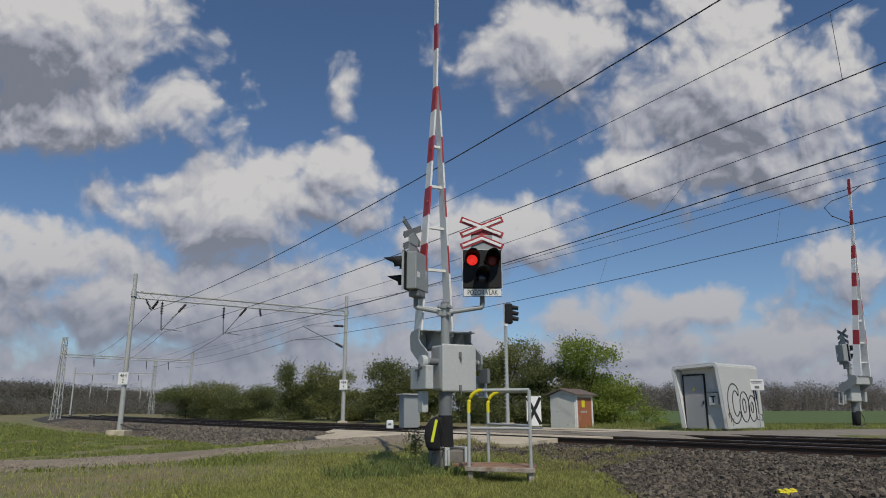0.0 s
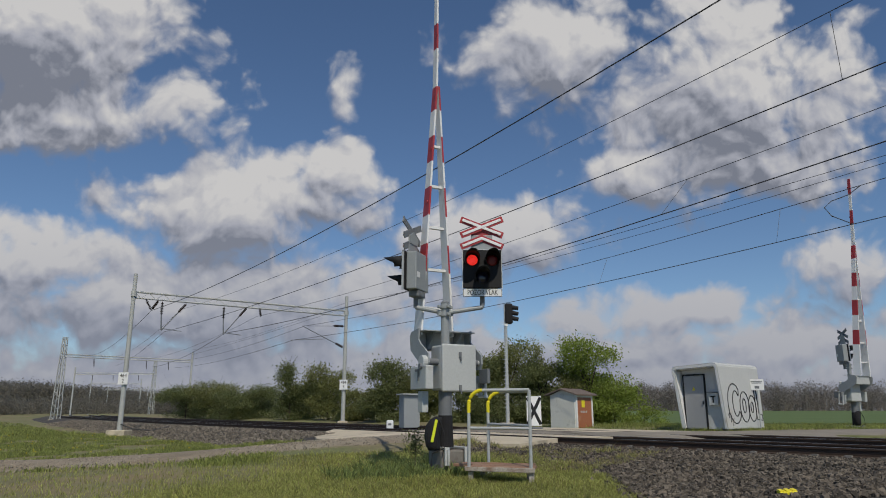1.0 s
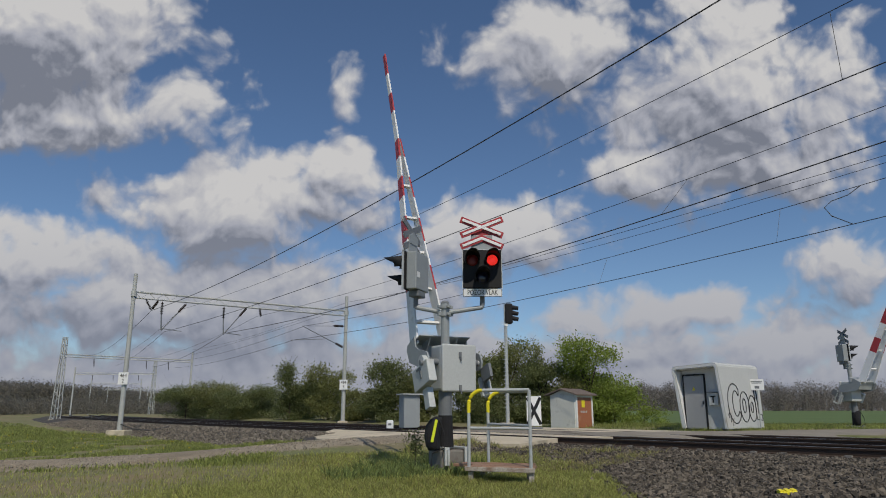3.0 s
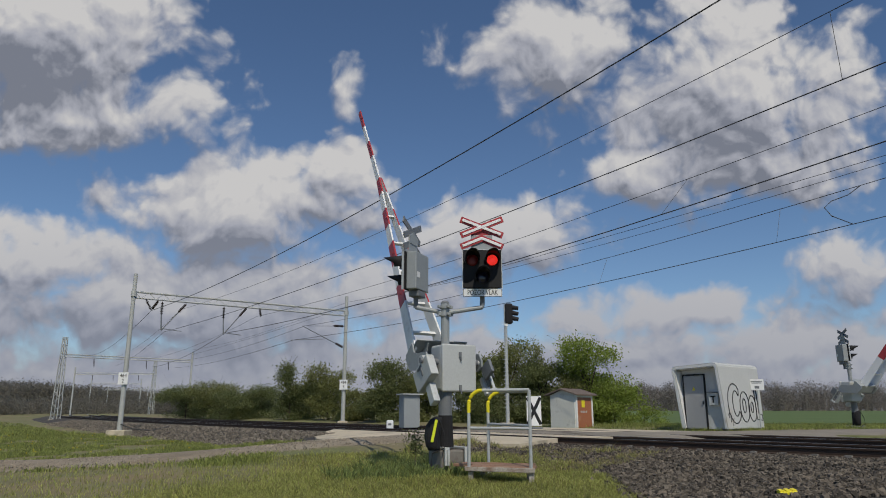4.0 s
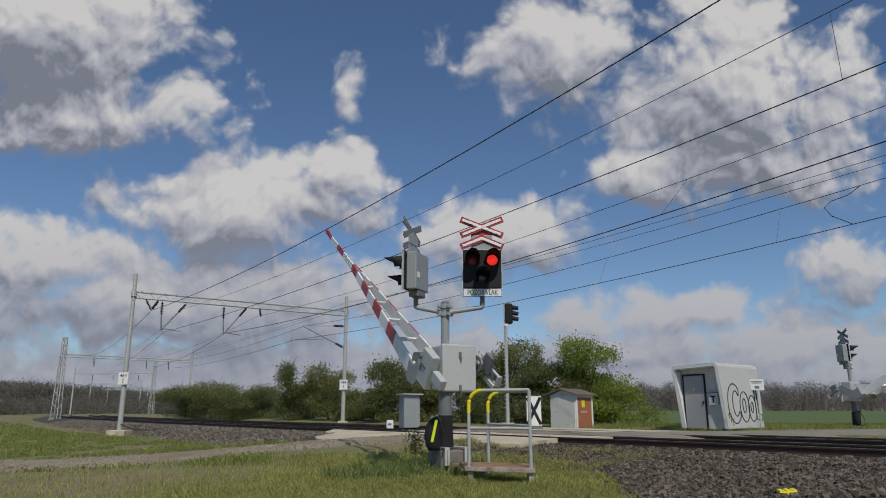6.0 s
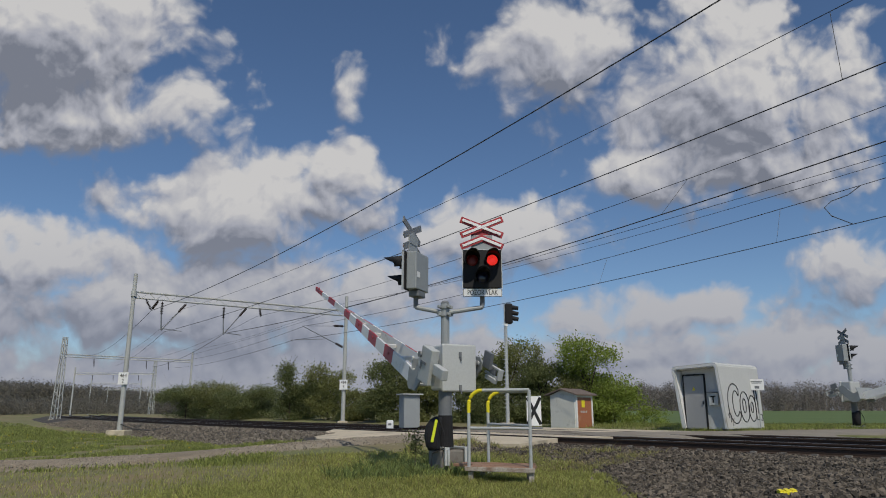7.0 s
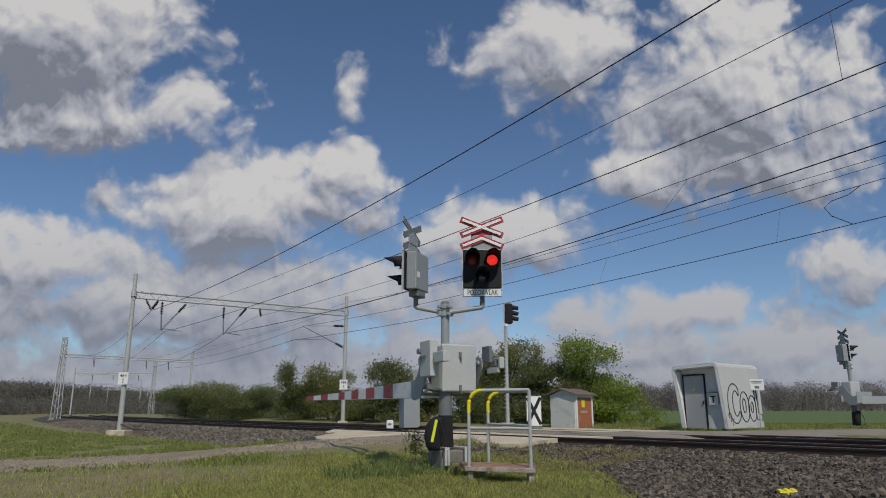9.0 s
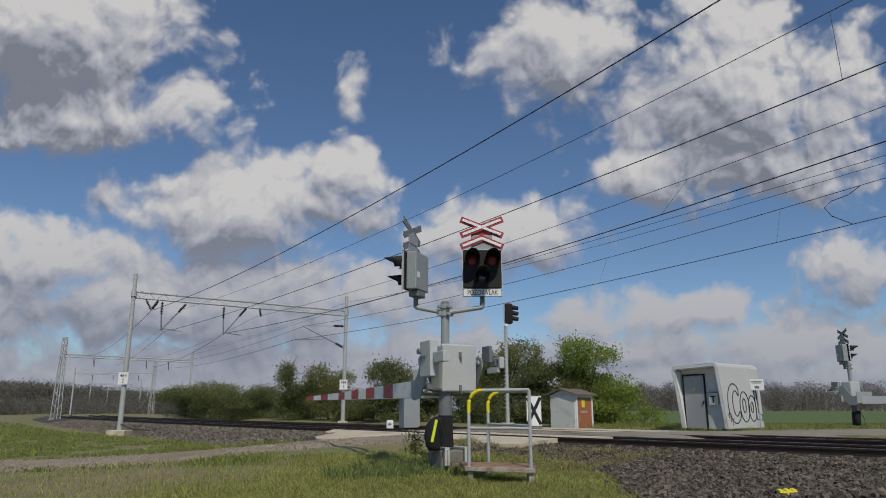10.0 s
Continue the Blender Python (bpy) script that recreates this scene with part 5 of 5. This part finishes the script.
# clumps of cumulus on the deck, in widths of the deck's middle part: place across, place up, half sizes, fullness; the
# last, widest one paints the horizon haze
CLOUDS = [(0.057, 0.425, 0.169, 0.112, 1.6), (0.191, 0.342, 0.08, 0.054, 1.0), (0.07, 0.332, 0.14, 0.054, 1.0), (0.255, 0.224, 0.185, 0.067, 1.2),
          (0.383, 0.265, 0.07, 0.054, 1.0), (0.191, 0.259, 0.064, 0.032, 0.85), (0.07, 0.173, 0.14, 0.051, 1.15), (0.21, 0.119, 0.383, 0.073, 1.2),
          (0.628, 0.402, 0.105, 0.08, 1.15), (0.835, 0.355, 0.185, 0.118, 1.25), (0.721, 0.272, 0.07, 0.035, 0.95), (0.848, 0.265, 0.128, 0.054, 1.0),
          (0.561, 0.205, 0.128, 0.051, 1.0), (0.399, 0.358, 0.022, 0.054, 0.5), (0.957, 0.173, 0.08, 0.041, 1.0), (0.644, 0.109, 0.083, 0.029, 0.8),
          (0.765, 0.119, 0.102, 0.029, 0.7), (0.702, 0.061, 0.268, 0.038, 1.0), (0.893, 0.068, 0.281, 0.041, 1.0), (0.5, 0.017, 1.658, 0.083, 1.3)]


def cloud_deck():
    """A curved deck of cumulus far off: nearer overhead, far at the horizon."""
    bm = bmesh.new()
    uvl = bm.loops.layers.uv.new("plan")
    nx, ny = 48, 30
    tilt = radians(13.36)
    ahead, above = Vector((0, math.cos(tilt), math.sin(tilt))), Vector((0, -math.sin(tilt), math.cos(tilt)))
    grid = []
    for j in range(ny + 1):
        v = j / ny * 0.62 - 0.03
        dist = 4200 - 2400 * min(1.0, max(0.0, v / 0.46))
        row = []
        for i in range(nx + 1):
            u = i / nx * 2.0 - 0.5
            way = ahead + Vector((1, 0, 0)) * (u - 0.5) * 1.3067 + above * (v * 1.3067 - math.tan(tilt))
            row.append((bm.verts.new(Vector(EYE) + way * dist), (u, v)))
        grid.append(row)
    for j in range(ny):
        for i in range(nx):
            q = [grid[j][i], grid[j][i + 1], grid[j + 1][i + 1], grid[j + 1][i]]
            f = bm.faces.new([c[0] for c in q])
            f.smooth = True
            for lp, c in zip(f.loops, q):
                lp[uvl].uv = c[1]
    ob = part("cloud_backdrop", bm, cloud_material())
    return tagged(ob, "broken white and grey cumulus clouds drifting over", "clouds", kind="structure")


# ---------------------------------------------------------------- build
build_ground()
build_crossing()
AZ = 28.0
ground_1 = 0.42
bar_1, boom_1, heads_1 = barrier(pose(0.04, 12.36, ground_1, 0, 0, 90 + AZ), [((-0.50, 12.40, 3.28), -111, False), ((0.725, 12.40, 3.33), 0, True)])
bar_2, boom_2, heads_2 = barrier(pose(16.95, 28.7, 0.42, 0, 0, 270 + AZ), [((16.80, 28.75, 3.12), 86, False)], 1.08)
lamp_l, lamp_r = lit_lens(heads_1[1], -0.185), lit_lens(heads_1[1], 0.185)
base_cover(pose(-0.08, 12.10, 0.36, 0, 0, 0))
base_cover(pose(16.95, 28.45, 0.44, 0, 0, 0), False)
service_platform()
relay_house()
small_shed()
relay_cabinet()
crossing_marker()
main_signal()
km_stone()
yellow_box()
build_overhead()
build_wires()
build_plants()
build_slope()
build_ballast_stones()
clouds = cloud_deck()
build_tracks()

BOOM_ANGLE_1 = [(0, 90), (1.6, 90), (1.8, 87.6), (2.0, 84.2), (2.5, 76.5), (3.2, 67.5), (4.0, 57.4), (4.5, 51), (5.0, 44.8), (5.5, 38.5), (6.2, 30), (7.0, 20.4), (7.5, 14.5), (8.0, 8.2), (8.4, 3.0), (8.7, -0.1), (9.0, -1.3), (10, -1.3)]
BOOM_ANGLE_2 = [(0, 85), (1.5, 85), (1.8, 81), (2.0, 76.5), (2.5, 69), (3.2, 61), (4.0, 51.5), (4.5, 46.5), (5.0, 41), (5.5, 35.5), (6.2, 26.5), (7.0, 15.5), (7.5, 8.5), (8.0, 2.5), (8.4, 0), (10, 0)]


def motions():
    for boom, rows in ((boom_1, BOOM_ANGLE_1), (boom_2, BOOM_ANGLE_2)):
        walk(boom, [(t, pose(0, 0, 1.57, 0, -a, 0)) for t, a in rows])
    # lamps burn by turns, a little over half a second each
    def blink(lamp, x, first):
        out, back = pose(x, -0.045, 0.52), pose(x, 0.03, 0.52)
        state = [(0.0, out if first < 0 else back)]
        t = first
        while t < 10:
            if t > 0:
                state += [(t - 0.034, back), (t, out)]
            e = t + 0.46
            if 0 < e < 10:
                state += [(e, out), (e + 0.034, back)]
            t += 1.066
        state.append((10.0, state[-1][1]))
        walk(lamp, state)
    blink(lamp_l, -0.185, -0.11)
    blink(lamp_r, 0.185, 0.42)
    walk(clouds, [(0.0, pose(-14, 0, 0)), (10.0, pose(14, 0, 0))])


motions()
